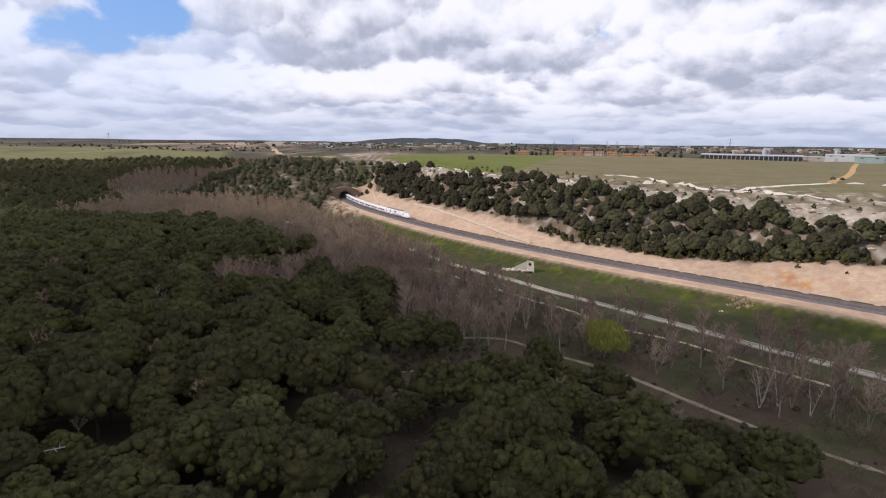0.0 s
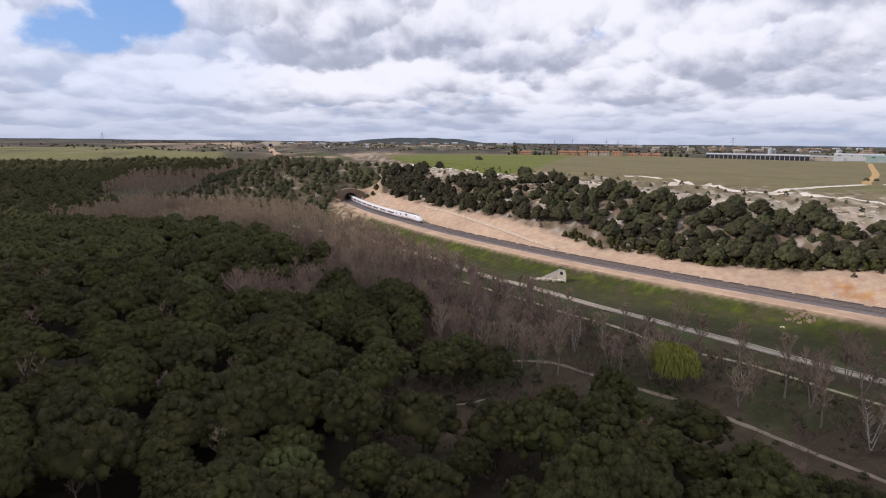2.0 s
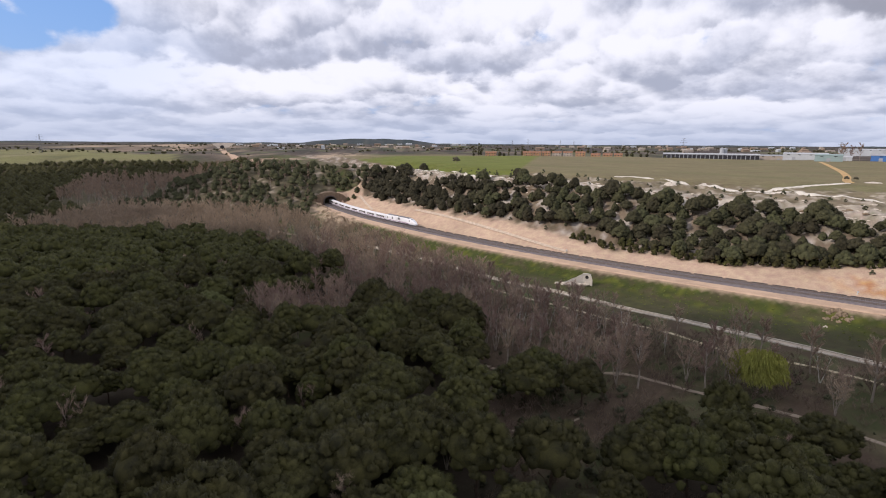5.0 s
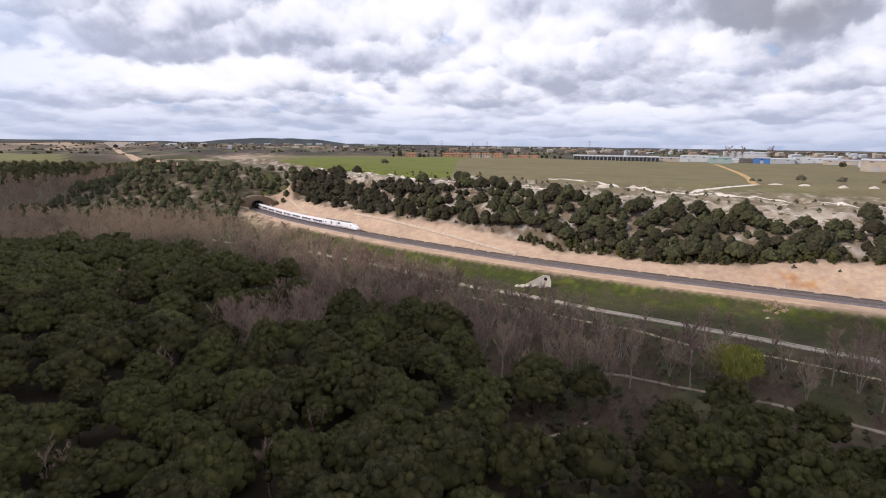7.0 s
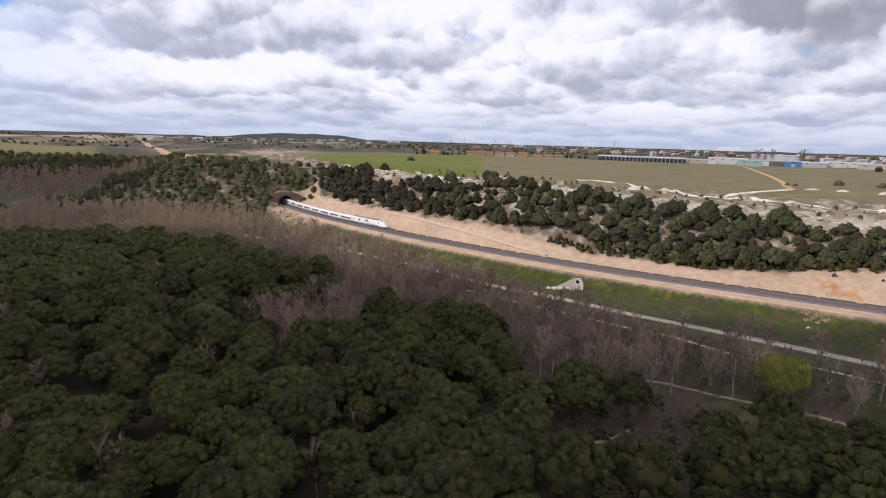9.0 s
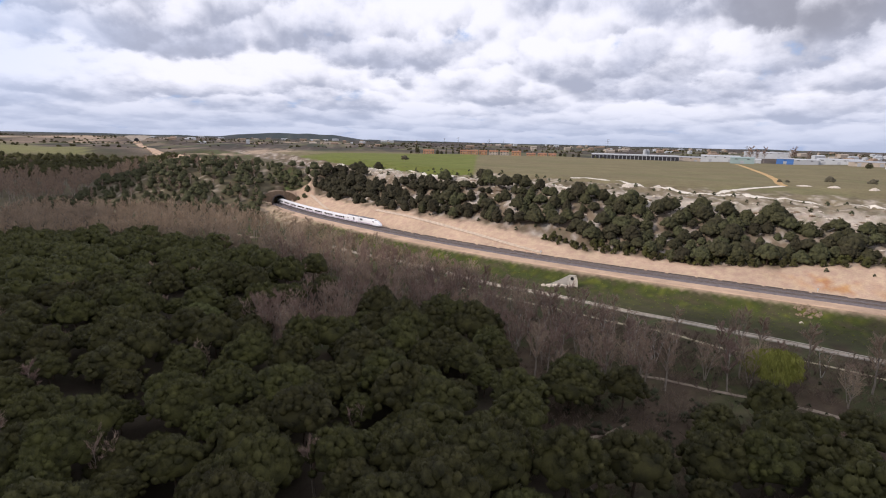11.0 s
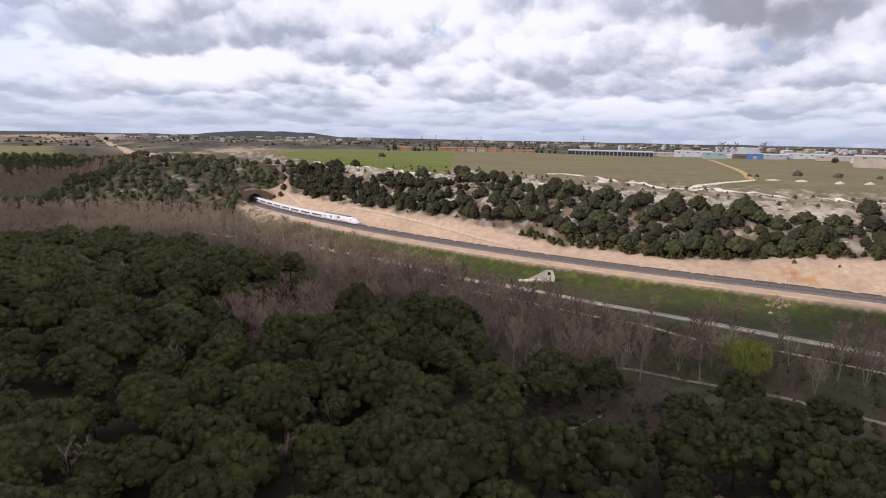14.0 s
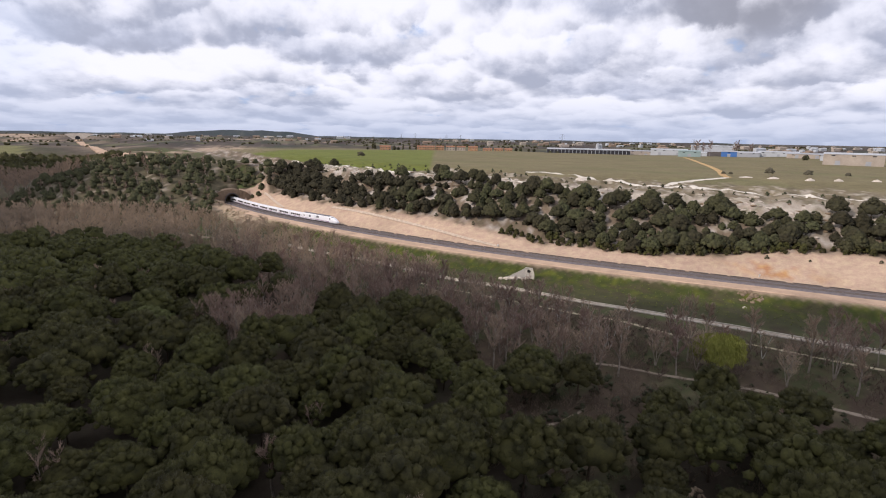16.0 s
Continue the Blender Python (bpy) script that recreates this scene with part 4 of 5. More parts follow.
def build_track():
    pts = line_pts(2, PORTAL_U + 60)
    tagged(new("ballast_bed", ribbon("ballast_bed", pts, [(-5.2, -0.82), (-4.1, -0.26), (4.1, -0.26), (5.2, -0.82)], M_BALLAST, False, wobble=0.12)), "grey crushed-stone ballast bed of the railway", "ballast", kind="structure")
    tagged(new("track_shoulder", ribbon("track_shoulder", line_pts(2, PORTAL_U - 1), [(-11.8, -1.1), (-11.2, -0.74), (-5.1, -0.72), (5.1, -0.72), (8.2, -0.74), (8.6, -0.98)], M_SAND, False, wobble=0.15)), "sandy track shoulder beside the ballast", "track shoulder", kind="structure")
    track = thing("railway_track", "double railway track of steel rails on pale concrete sleepers", "railway track")
    for mid in (-TRAIN_S, TRAIN_S):
        for off in (mid - 0.75, mid + 0.75):
            part("rail", ribbon("rail", pts, [(off - 0.05, -0.17), (off - 0.035, 0.0), (off + 0.035, 0.0), (off + 0.05, -0.17)], M_STEEL, False), track)
    corners = ((-0.14, -1.3, -0.17), (0.14, -1.3, -0.17), (0.14, 1.3, -0.17), (-0.14, 1.3, -0.17), (-0.17, -1.33, -0.3), (0.17, -1.33, -0.3), (0.17, 1.33, -0.3), (-0.17, 1.33, -0.3))
    faces = ((0, 1, 2, 3), (0, 4, 5, 1), (1, 5, 6, 2), (2, 6, 7, 3), (3, 7, 4, 0))
    one = mesh_from("sleeper", corners, faces, M_SLEEPER)
    V, F = [], []
    for u in np.arange(4, PORTAL_U + 10, 0.62):
        for mid in (-TRAIN_S, TRAIN_S):
            m = line_frame(u, mid, RAIL_Z)
            if 150 < u < 243:
                part("sleeper", one, track, "", m)
                continue
            i = len(V)
            V += [m @ Vector(c) for c in corners]
            F += [tuple(i + j for j in f) for f in faces]
    tagged(part("far_sleeper_run", mesh_from("far_sleeper_run", V, F, M_SLEEPER), track), kind="stuff")
    # concrete cable trough along the uphill side, in lengths with gaps
    trough = thing("cable_trough", "low dark concrete cable trough beside the ballast", "cable trough")
    r = random.Random(5)
    u = 20.0
    me = None
    while u < PORTAL_U - 60:
        n = r.uniform(5.0, 11.0)
        bm = bmesh.new()
        box(bm, (-n / 2, -0.22, -0.5), (n / 2, 0.22, 0.22), 0.03)
        box(bm, (-n / 2, -0.28, 0.22), (n / 2, 0.28, 0.30))
        part("trough_length", bm_mesh("trough_length", bm, M_DARKCRETE), trough, "", line_frame(u + n / 2, 6.2, 2.22))
        u += n + r.uniform(0.6, 2.2)


M_SLEEPER = material("sleeper_concrete", (0.21, 0.19, 0.18), 0.9, 0.2, 1.0)
M_DARKCRETE = material("weathered_dark_concrete", (0.10, 0.085, 0.08), 0.9, 0.3, 1.0)
build_track()


# ---- train ----
def loft(sections, mat, name, smooth=False):
    """A body through cross-sections of equal point counts."""
    V, F = [], []
    n = len(sections[0])
    for sec in sections:
        V += list(sec)
    for i in range(len(sections) - 1):
        for j in range(n):
            a, b = i * n + j, i * n + (j + 1) % n
            F.append((a, b, b + n, a + n))
    F.append(tuple(range(n - 1, -1, -1)))
    F.append(tuple((len(sections) - 1) * n + j for j in range(n)))
    return mesh_from(name, V, F, mat, smooth)


def car_section(x, half, top, low, shoulder=0.55):
    prof = [(-half * 0.94, low), (-half, low + 0.5), (-half, top - shoulder), (-half * 0.9, top - shoulder * 0.35), (-half * 0.6, top - 0.06), (0, top), (half * 0.6, top - 0.06), (half * 0.9, top - shoulder * 0.35), (half, top - shoulder), (half, low + 0.5), (half * 0.94, low)]
    return [Vector((x, y, z)) for y, z in prof]


def quad_panel(name, x0, x1, z0, z1, y, mat, thick=0.02):
    return box_mesh(name, (x0, y - thick, z0), (x1, y + thick, z1), mat)


def build_train(nose_u):
    train = thing("passenger_train", "white high-speed passenger train with dark windows leaving the tunnel", "train")
    # leading power car with a long beak
    L = 20.0
    m = line_frame(nose_u + L / 2, TRAIN_S)
    secs = [car_section(-L / 2, 1.47, 3.95, 0.55)]
    for f, h, t, lo in ((0.60, 1.47, 3.95, 0.55), (0.70, 1.45, 3.85, 0.55), (0.80, 1.38, 3.35, 0.52), (0.90, 1.18, 2.45, 0.5), (0.96, 0.85, 1.75, 0.5), (1.0, 0.35, 1.15, 0.6)):
        secs.append(car_section(-L / 2 + L * f, h, t, lo, 0.55 if f < 0.85 else 0.4))
    power = part("power_car", loft(secs, M_WHITE, "power_car_body", True), train, "white power car with a beak nose", m)
    part("windscreen", loft([car_section(L * 0.5 - L * 0.27, 1.12, 3.74, 3.0, 0.3), car_section(L * 0.5 - L * 0.185, 1.06, 3.22, 2.5, 0.3)], M_GLASS_DARK, "windscreen"), power)
    for y in (-1.475, 1.475):
        part("side_window", quad_panel("side_window", 3.4, 4.3, 2.35, 3.0, y, M_GLASS_DARK), power)
        part("grille", quad_panel("grille", -8.6, -6.2, 2.2, 3.3, y, M_GREY), power)
        part("stripe", quad_panel("stripe", -9.8, 3.0, 0.95, 1.2, y, M_PURPLE), power)
    part("roof_gear", box_mesh("roof_gear", (-9.4, -1.05, 3.88), (2.4, 1.05, 4.2), M_GREY, 0.12), power, "dark roof equipment")
    for x in (-6.8, 5.0):
        part("bogie", box_mesh("bogie", (x - 1.6, -1.25, 0.02), (x + 1.6, 1.25, 0.75), M_GREY, 0.1), power)
    u = nose_u + L + 0.5
    # generator car, then coaches
    for i in range(11):
        n = 12.6
        gen = i == 0
        top = 3.85 if gen else 3.35
        m = line_frame(u + n / 2, TRAIN_S)
        name = "generator_car" if gen else "coach"
        me = loft([car_section(-n / 2 + x, 1.46 * k, top - d, 0.45) for x, k, d in ((0, 0.93, 0.12), (0.25, 1, 0), (n - 0.25, 1, 0), (n, 0.93, 0.12))], M_WHITE, name + "_body")
        car = part(name, me, train, "white generator car with roof vents" if gen else "", m)
        for y in (-1.465, 1.465):
            if gen:
                part("grille", quad_panel("grille", 1.0, 2.6, 1.7, 3.0, y, M_GREY), car)
                part("side_window", quad_panel("side_window", -4.6, -3.6, 1.9, 2.6, y, M_GLASS_DARK), car)
            else:
                for k in range(5):
                    part("side_window", quad_panel("side_window", -4.95 + 2.05 * k, -3.2 + 2.05 * k, 1.45, 2.45, y, M_GLASS_DARK), car)
            part("stripe", quad_panel("stripe", -n / 2 + 0.3, n / 2 - 0.3, 0.85, 1.05, y, M_PURPLE), car)
            part("skirt", quad_panel("skirt", -n / 2 + 0.2, n / 2 - 0.2, 0.25, 0.5, y * 0.93, M_GREY), car)
        if gen:
            part("roof_gear", box_mesh("roof_gear", (-5.2, -0.95, 3.8), (5.2, 0.95, 4.12), M_GREY, 0.12), car, "dark roof vents")
        part("bogie", box_mesh("bogie", (-n / 2 - 0.6, -1.2, 0.02), (-n / 2 + 1.0, 1.2, 0.7), M_GREY, 0.1), car)
        part("gangway", box_mesh("gangway", (-n / 2 - 0.5, -0.8, 0.7), (-n / 2 + 0.02, 0.8, 2.9), M_GREY), car)
        u += n + 0.54


NOSE_U = float(CL_U[np.argmin(np.hypot(CL[:, 0] + 21, CL[:, 1] - 340))])
build_train(NOSE_U)


# ---- tunnel portal ----
def arch(r, spring, n=14):
    return [(-r, 0.0)] + [(-r * math.cos(math.pi * k / n), spring + r * math.sin(math.pi * k / n)) for k in range(n + 1)] + [(r, 0.0)]


def build_portal():
    """The sprayed-concrete face, its arch ring and the dark bore behind."""
    ob = thing("tunnel_portal", "brown sprayed-concrete tunnel portal with a dark arched mouth", "tunnel portal", line_frame(PORTAL_U, 0, 2.3), kind="structure")
    inner = arch(4.7, 2.0)
    n = len(inner)
    outline = []
    for y, z in inner:
        a = math.atan2(z, y)
        k = 11.5 + 3.0 * abs(math.cos(a)) ** 2
        outline.append((k * math.cos(a) * 1.05, max(0.0, k * math.sin(a) * 0.86)))
    V, F = [], []
    for x, prof in ((0.0, inner), (0.0, outline), (-13.0, outline), (-13.0, inner)):
        V += [Vector((x + (0.25 * math.sin(3.1 * y + z) if x == 0 and prof is outline else 0), y, z)) for y, z in prof]
    for ring in range(3):
        for j in range(n - 1):
            a = ring * n + j
            F.append((a, a + 1, a + n + 1, a + n))
    part("headwall", mesh_from("headwall", V, F, M_EARTHCRETE), ob)
    V, F = [], []
    lip, body = arch(4.7, 2.0), arch(5.3, 2.0)
    for x, prof in ((0.0, body), (0.9, body), (0.9, lip), (-3.0, lip)):
        V += [Vector((x, y, z)) for y, z in prof]
    for ring in range(3):
        for j in range(n - 1):
            a = ring * n + j
            F.append((a, a + 1, a + n + 1, a + n))
    part("arch_ring", mesh_from("arch_ring", V, F, M_DARKCRETE), ob, "dark concrete arch ring")
    V, F = [], []
    for x in (-2.5, -30.0, -70.0):
        off = 0.0
        V += [Vector((x, y + off, z)) for y, z in arch(4.72, 2.0)]
    for ring in range(2):
        for j in range(n - 1):
            a = ring * n + j
            F.append((a, a + n, a + n + 1, a + 1))
    F.append(tuple(2 * n + j for j in range(n)))
    part("bore", mesh_from("bore", V, F, M_DARKCRETE), ob, "dark concrete tunnel bore")


build_portal()


# ---- watercourse, paths and drains ----
def lay_path(name, label, category, pts, half, mat, edge=0.06, wob=0.18, seed=1):
    p = spline(pts, 1.6)
    me = ribbon(name, p, [(-half, -0.05), (-half * 0.9, edge), (0, edge * 1.3), (half * 0.9, edge), (half, -0.05)], mat, True, 0.03, wob, seed)
    tagged(new(name, me), label, category, kind="structure")


M_YELLOW = material("yellowish_gravel", (0.46, 0.39, 0.26), 0.95, 0.2, 2.0)
M_CHALK = material("white_chalk_track", (0.62, 0.57, 0.49), 0.95, 0.15, 4.0)
M_ORANGE = material("orange_clay_track", (0.46, 0.30, 0.13), 0.95, 0.2, 5.0)
CANAL = [(-50, 305), (-26, 274), (-8, 249), (12, 220.5), (24, 207), (42, 185), (55, 169.5), (70, 153.5), (80, 140.5), (90, 129), (102, 116), (125, 92), (150, 66)]


def build_canal():
    p = spline(CANAL, 2.0)
    canal = thing("canal", "narrow pale concrete irrigation canal with a silted bed", "canal", kind="structure")
    for k in (-1, 1):
        me = ribbon("bank", p, [(k * 0.85, -0.3), (k * 1.0, 0.24), (k * 1.55, 0.24), (k * 1.8, -0.25)], M_CANALCRETE, True, 0, 0.05, 3)
        part("bank", me, canal)
    part("bed", ribbon("bed", p, [(-0.95, 0.02), (0.95, 0.02)], M_PALEWATER, True), canal, "pale silted canal bed")


M_CANALCRETE = material("stained_canal_concrete", (0.42, 0.37, 0.30), 0.9, 0.25, 2.5, 0.02)
M_PALEWATER = material("pale_silt", (0.40, 0.33, 0.255), 0.7, 0.25, 5.0, spec=0.3)
build_canal()
lay_path("valley_path", "pale trodden earth path through the scrub", "path", [(-16, 147.5), (-6.5, 141), (15, 141), (28, 130), (40, 119.5), (48, 109.5), (55, 99.4), (62, 90.8), (73, 80), (100, 56)], 0.62, M_DIRT)
lay_path("gravel_path", "narrow yellowish gravel path beside the canal", "path", [(-6, 222), (12, 200.5), (27, 180.5), (40.5, 165.8), (50, 152), (63, 141.2), (73, 128.5), (88, 112)], 0.62, M_YELLOW, wob=0.1)
lay_path("clearing_path", "narrow sandy footpath in the clearing", "path", [(-24, 124), (-20.5, 120.5), (-15.5, 117.2), (-11, 117.2), (-5, 118.6), (0, 121)], 0.34, M_DIRT, wob=0.18)
lay_path("wood_path", "sandy path along the wood's edge", "path", [(-112, 360), (-100, 348), (-88, 336), (-76, 325), (-66, 308)], 1.4, M_DIRT)
lay_path("rim_track", "white chalk farm track along the plateau's rim", "farm track", [(-60, 520), (-32, 493), (-8, 447), (12, 412), (24, 378), (45, 354), (69, 332), (78, 312), (88, 298)], 1.5, M_CHALK, wob=0.22)
lay_path("rim_track", "white chalk farm track along the plateau's rim", "farm track", [(108, 366), (120, 350), (128, 332), (132, 306), (148, 286), (168, 272), (180, 254), (198, 231), (225, 200), (262, 160)], 1.7, M_CHALK, wob=0.22)
lay_path("rim_branch", "white chalk track climbing to the fields", "farm track", [(148, 286), (164, 291), (183, 297), (200, 299), (214, 302)], 1.8, M_CHALK, wob=0.4)
lay_path("clay_track", "orange clay track across the stubble field", "farm track", [(214, 302), (228, 320), (262, 358), (312, 420), (380, 510), (484, 645)], 2.2, M_ORANGE, wob=0.3)


def drain(name, label, pts, half=0.42):
    p = spline(pts, 1.5)
    me = ribbon(name, p, [(-half - 0.25, -0.1), (-half - 0.25, 0.28), (-half, 0.28), (-half * 0.6, 0.05), (half * 0.6, 0.05), (half, 0.28), (half + 0.25, 0.28), (half + 0.25, -0.1)], M_DRAIN, True, 0.28)
    tagged(new(name, me), label, "drain", kind="structure")


def cut_pt(u, s):
    p, t = along(u)
    return (p[0] + t[1] * s, p[1] - t[0] * s)


drain("berm_drain", "pale concrete drain running down the cut slope", [cut_pt(PORTAL_U - 105, 20), cut_pt(PORTAL_U - 135, 19.5), cut_pt(PORTAL_U - 170, 17), cut_pt(PORTAL_U - 205, 13), cut_pt(PORTAL_U - 236, 8.6)])
drain("chute_drain", "stepped concrete chute beside the tunnel", [cut_pt(PORTAL_U - 9, 21), cut_pt(PORTAL_U - 20, 19.6), cut_pt(PORTAL_U - 34, 17), cut_pt(PORTAL_U - 47, 14.6), cut_pt(PORTAL_U - 60, 12)])


# ---- culvert ----
def build_culvert():
    """A headwall with a round mouth high in its tall corner, one long wing falling towards the canal, and an apron of rubble."""
    p = Vector((36.0, 217.0, 0))
    z0 = ground(35, 216) - 0.3
    n = Vector((-0.58, -0.81, 0))
    a = Vector((n.y, -n.x, 0)) * -1
    m = Matrix(((a.x, n.x, 0, p.x), (a.y, n.y, 0, p.y), (0, 0, 1, z0), (0, 0, 0, 1)))
    ob = thing("culvert", "pale concrete culvert headwall with a round pipe mouth painted shade-dark", "culvert", m)
    ring, R, cx, cz = 16, 0.72, 0.0, 3.2
    V, F = [], []
    for y, prof in ((0.0, "o"), (0.0, "i"), (-2.6, "i")):
        for k in range(ring):
            w = 2 * math.pi * (k + 0.5) / ring
            c, s_ = math.cos(w), math.sin(w)
            q = 1.0 / max(abs(c), abs(s_))
            V.append((c * q * 1.35, y, cz + s_ * q * (1.2 if s_ > 0 else 3.4)) if prof == "o" else (cx + R * c, y, cz + R * s_))
    for r0 in range(2):
        for k in range(ring):
            F.append((r0 * ring + k, r0 * ring + (k + 1) % ring, (r0 + 1) * ring + (k + 1) % ring, (r0 + 1) * ring + k))
    part("headwall", mesh_from("culvert_headwall", V, F, M_CONCRETE), ob)
    part("coping", box_mesh("coping", (-1.45, -0.5, cz + 1.2), (1.45, 0.12, cz + 1.42), M_CONCRETE, 0.04), ob)
    # closed near-black plug: the shade inside the pipe is put into its colour
    part("pipe", loft([[Vector((0.7 * math.cos(w), y, cz + 0.7 * math.sin(w))) for w in [k * 0.3927 for k in range(16)]] for y in (-0.5, -2.7)], M_PIPE, "pipe"), ob, "pipe mouth painted shade-dark")
    for x0, x1, y1, z1 in ((-1.35, -7.6, 2.2, 0.9), (1.35, 2.3, 0.9, 2.6)):
        V = []
        for x, y, zt in ((x0, 0.02, cz + 1.25), (x1, y1, z1)):
            for dy in (0.0, -0.4):
                V += [(x, y + dy, -0.8), (x, y + dy, zt)]
        F = [(0, 4, 5, 1), (2, 3, 7, 6), (1, 5, 7, 3), (0, 2, 6, 4), (4, 6, 7, 5), (0, 1, 3, 2)]
        part("wing_wall", mesh_from("wing_wall", V, F, M_CONCRETE), ob)
    r = random.Random(9)
    for k in range(44):
        q = r.random()
        x, y = -9.5 + 10.5 * q + r.uniform(-0.8, 0.8), 1.0 + 2.6 * (1 - q) + r.uniform(-0.2, 1.4)
        part("rock", BOULDERS[k % 3], ob, "", Matrix.LocRotScale((x, y, 0.55 + 0.7 * q * r.random()), Euler((r.uniform(0, 6), r.uniform(0, 6), 0)), Vector([r.uniform(0.3, 0.75)] * 3)))


M_PIPE = material("painted_pipe_shade", (0.03, 0.028, 0.026), 0.95, 0.2, 1.0)


def boulder_mesh(seed, mat):
    V, F = ICO[2]
    r = np.random.RandomState(seed)
    w = 1 + 0.25 * np.sin(V @ r.uniform(-4, 4, 3)) + 0.12 * np.sin(V @ r.uniform(-8, 8, 3))
    return mesh_from("boulder", V * w[:, None] * (1, 0.85, 0.65), F, mat)


BOULDERS = [boulder_mesh(k, M_ROCK) for k in range(3)]
TAN_STONES = [boulder_mesh(k, material("tan_stone", (0.38, 0.29, 0.20), 0.95, 0.3, 0.9, 0.05)) for k in range(3)]
BROWN_STONES = [boulder_mesh(k, material("reddish_stone", (0.23, 0.17, 0.115), 0.95, 0.3, 0.7, 0.04)) for k in range(3)]
build_culvert()


def rock_heap(name, label, x, y, n, spread, size, seed, mound=0.5, stones=None):
    ob = thing(name, label, "rocks", Matrix.Translation((x, y, ground(x, y))))
    r = random.Random(seed)
    for k in range(n):
        a, q = r.uniform(0, 6.283), math.sqrt(r.random()) * spread
        dx, dy = q * math.cos(a), q * math.sin(a)
        z = ground(x + dx, y + dy) - ground(x, y) + mound * size * (1 - q / spread)
        part("rock", (stones or BOULDERS)[k % 3], ob, "", Matrix.LocRotScale((dx, dy, z), Euler((r.uniform(0, 6), r.uniform(0, 6), r.uniform(0, 6))), Vector([size * r.uniform(0.5, 1.2)] * 3)))


rock_heap("stone_pile", "heap of reddish broken stones on the grass bank", 98, 172.5, 60, 4.0, 0.62, 1, 0.6, BROWN_STONES)
rock_heap("white_stone", "single white stone on the grass", 88.5, 166, 2, 0.5, 0.5, 2)
for k, (u, across) in enumerate(((548, -11), (532, -14), (515, -13), (500, -17), (484, -16))):
    rock_heap("washout_rocks", "tumbled pale rocks in the washout below the tunnel", *cut_pt(u, across), 24, 5.0, 1.1, 20 + k, 0.4, TAN_STONES)


def spoil_mound(x, y, w, h, seed):
    r = random.Random(seed)
    V, F, n, rings = [Vector((0, 0, h))], [], 14, 4
    for i in range(1, rings + 1):
        q = i / rings
        for k in range(n):
            a = 2 * math.pi * k / n
            R = w * q * (1 + 0.18 * math.sin(2 * a + seed) + 0.1 * r.uniform(-1, 1))
            dx, dy = 1.5 * R * math.cos(a), R * math.sin(a)
            V.append(Vector((dx, dy, h * (1 - q) ** 0.8 * (1 + 0.15 * r.uniform(-1, 1)) + ground(x + dx, y + dy) - ground(x, y) - 0.3 * (i == rings))))
    for k in range(n):
        F.append((0, 1 + k, 1 + (k + 1) % n))
        for i in range(rings - 1):
            a, b = 1 + i * n + k, 1 + i * n + (k + 1) % n
            F.append((a, a + n, b + n, b))
    me = mesh_from("chalk_mound", V, F, M_ROCK, True)
    tagged(new("chalk_mound", me), "low white mound of chalk spoil on the plateau", "mound", "chalk mounds").matrix_basis = Matrix.Translation((x, y, ground(x, y)))


for k, (x, y, w, h) in enumerate(((237, 290, 5, 1.2), (247, 274, 3.4, 1.6), (262, 268, 3.0, 1.5), (226, 300, 4.5, 0.8), (285, 262, 3.2, 1.4), (300, 250, 3.0, 1.2), (120, 318, 5, 0.9), (134, 312, 4, 0.8), (84, 358, 5, 1.0))):
    spoil_mound(x, y, 0.68 * w, h, k)


def rim_ledges():
    """Broken limestone ledges and boulders along the plateau's rim."""
    r = random.Random(53)
    for label, mat, count, seed in (("pale broken limestone ledges along the rim", M_ROCK, 900, 1), ("brown weathered ledges below the rim", BROWN_STONES[0].materials[0], 600, 2)):
        V, F, XY, n0 = [], [], [], 0
        U, T = ICO[1]
        us = [r.uniform(60, PORTAL_U - 20) for _ in range(count)]
        ss = [r.gauss(60, 4.5) if r.random() < 0.6 else r.uniform(44, 82) for _ in range(count)]
        for u, s in zip(us, ss):
            g = waves(np.array([u]), np.array([s * 2]), 34, 50 + seed)[0]
            if g < -0.15:
                continue
            s -= 8 * step(220, 400, u)
            x, y = cut_pt(u, float(s))
            t = along(u)[1]
            big, a = r.uniform(0.3, 1.0), math.atan2(t[1], t[0]) + r.uniform(-0.5, 0.5)
            k = np.array([big * r.uniform(1.0, 2.4), big * r.uniform(0.6, 1.0), big * r.uniform(0.35, 0.8)])
            v = U * np.array([r.uniform(0.75, 1.2) for _ in U])[:, None] * k
            v = v @ np.array([[math.cos(a), math.sin(a), 0], [-math.sin(a), math.cos(a), 0], [0, 0, 1]])
            V.append(v + (x, y, 0.1 * big))
            XY.append((x, y))
            F += [[n0 + j for j in f] for f in T]
            n0 += len(U)
        zs = height(np.array(XY)[:, 0], np.array(XY)[:, 1])
        V = [v + (0, 0, z) for v, z in zip(V, zs)]
        tagged(new("rim_rocks", mesh_from("rim_rocks", np.vstack(V), F, mat)), label, "rocks", kind="stuff")


rim_ledges()

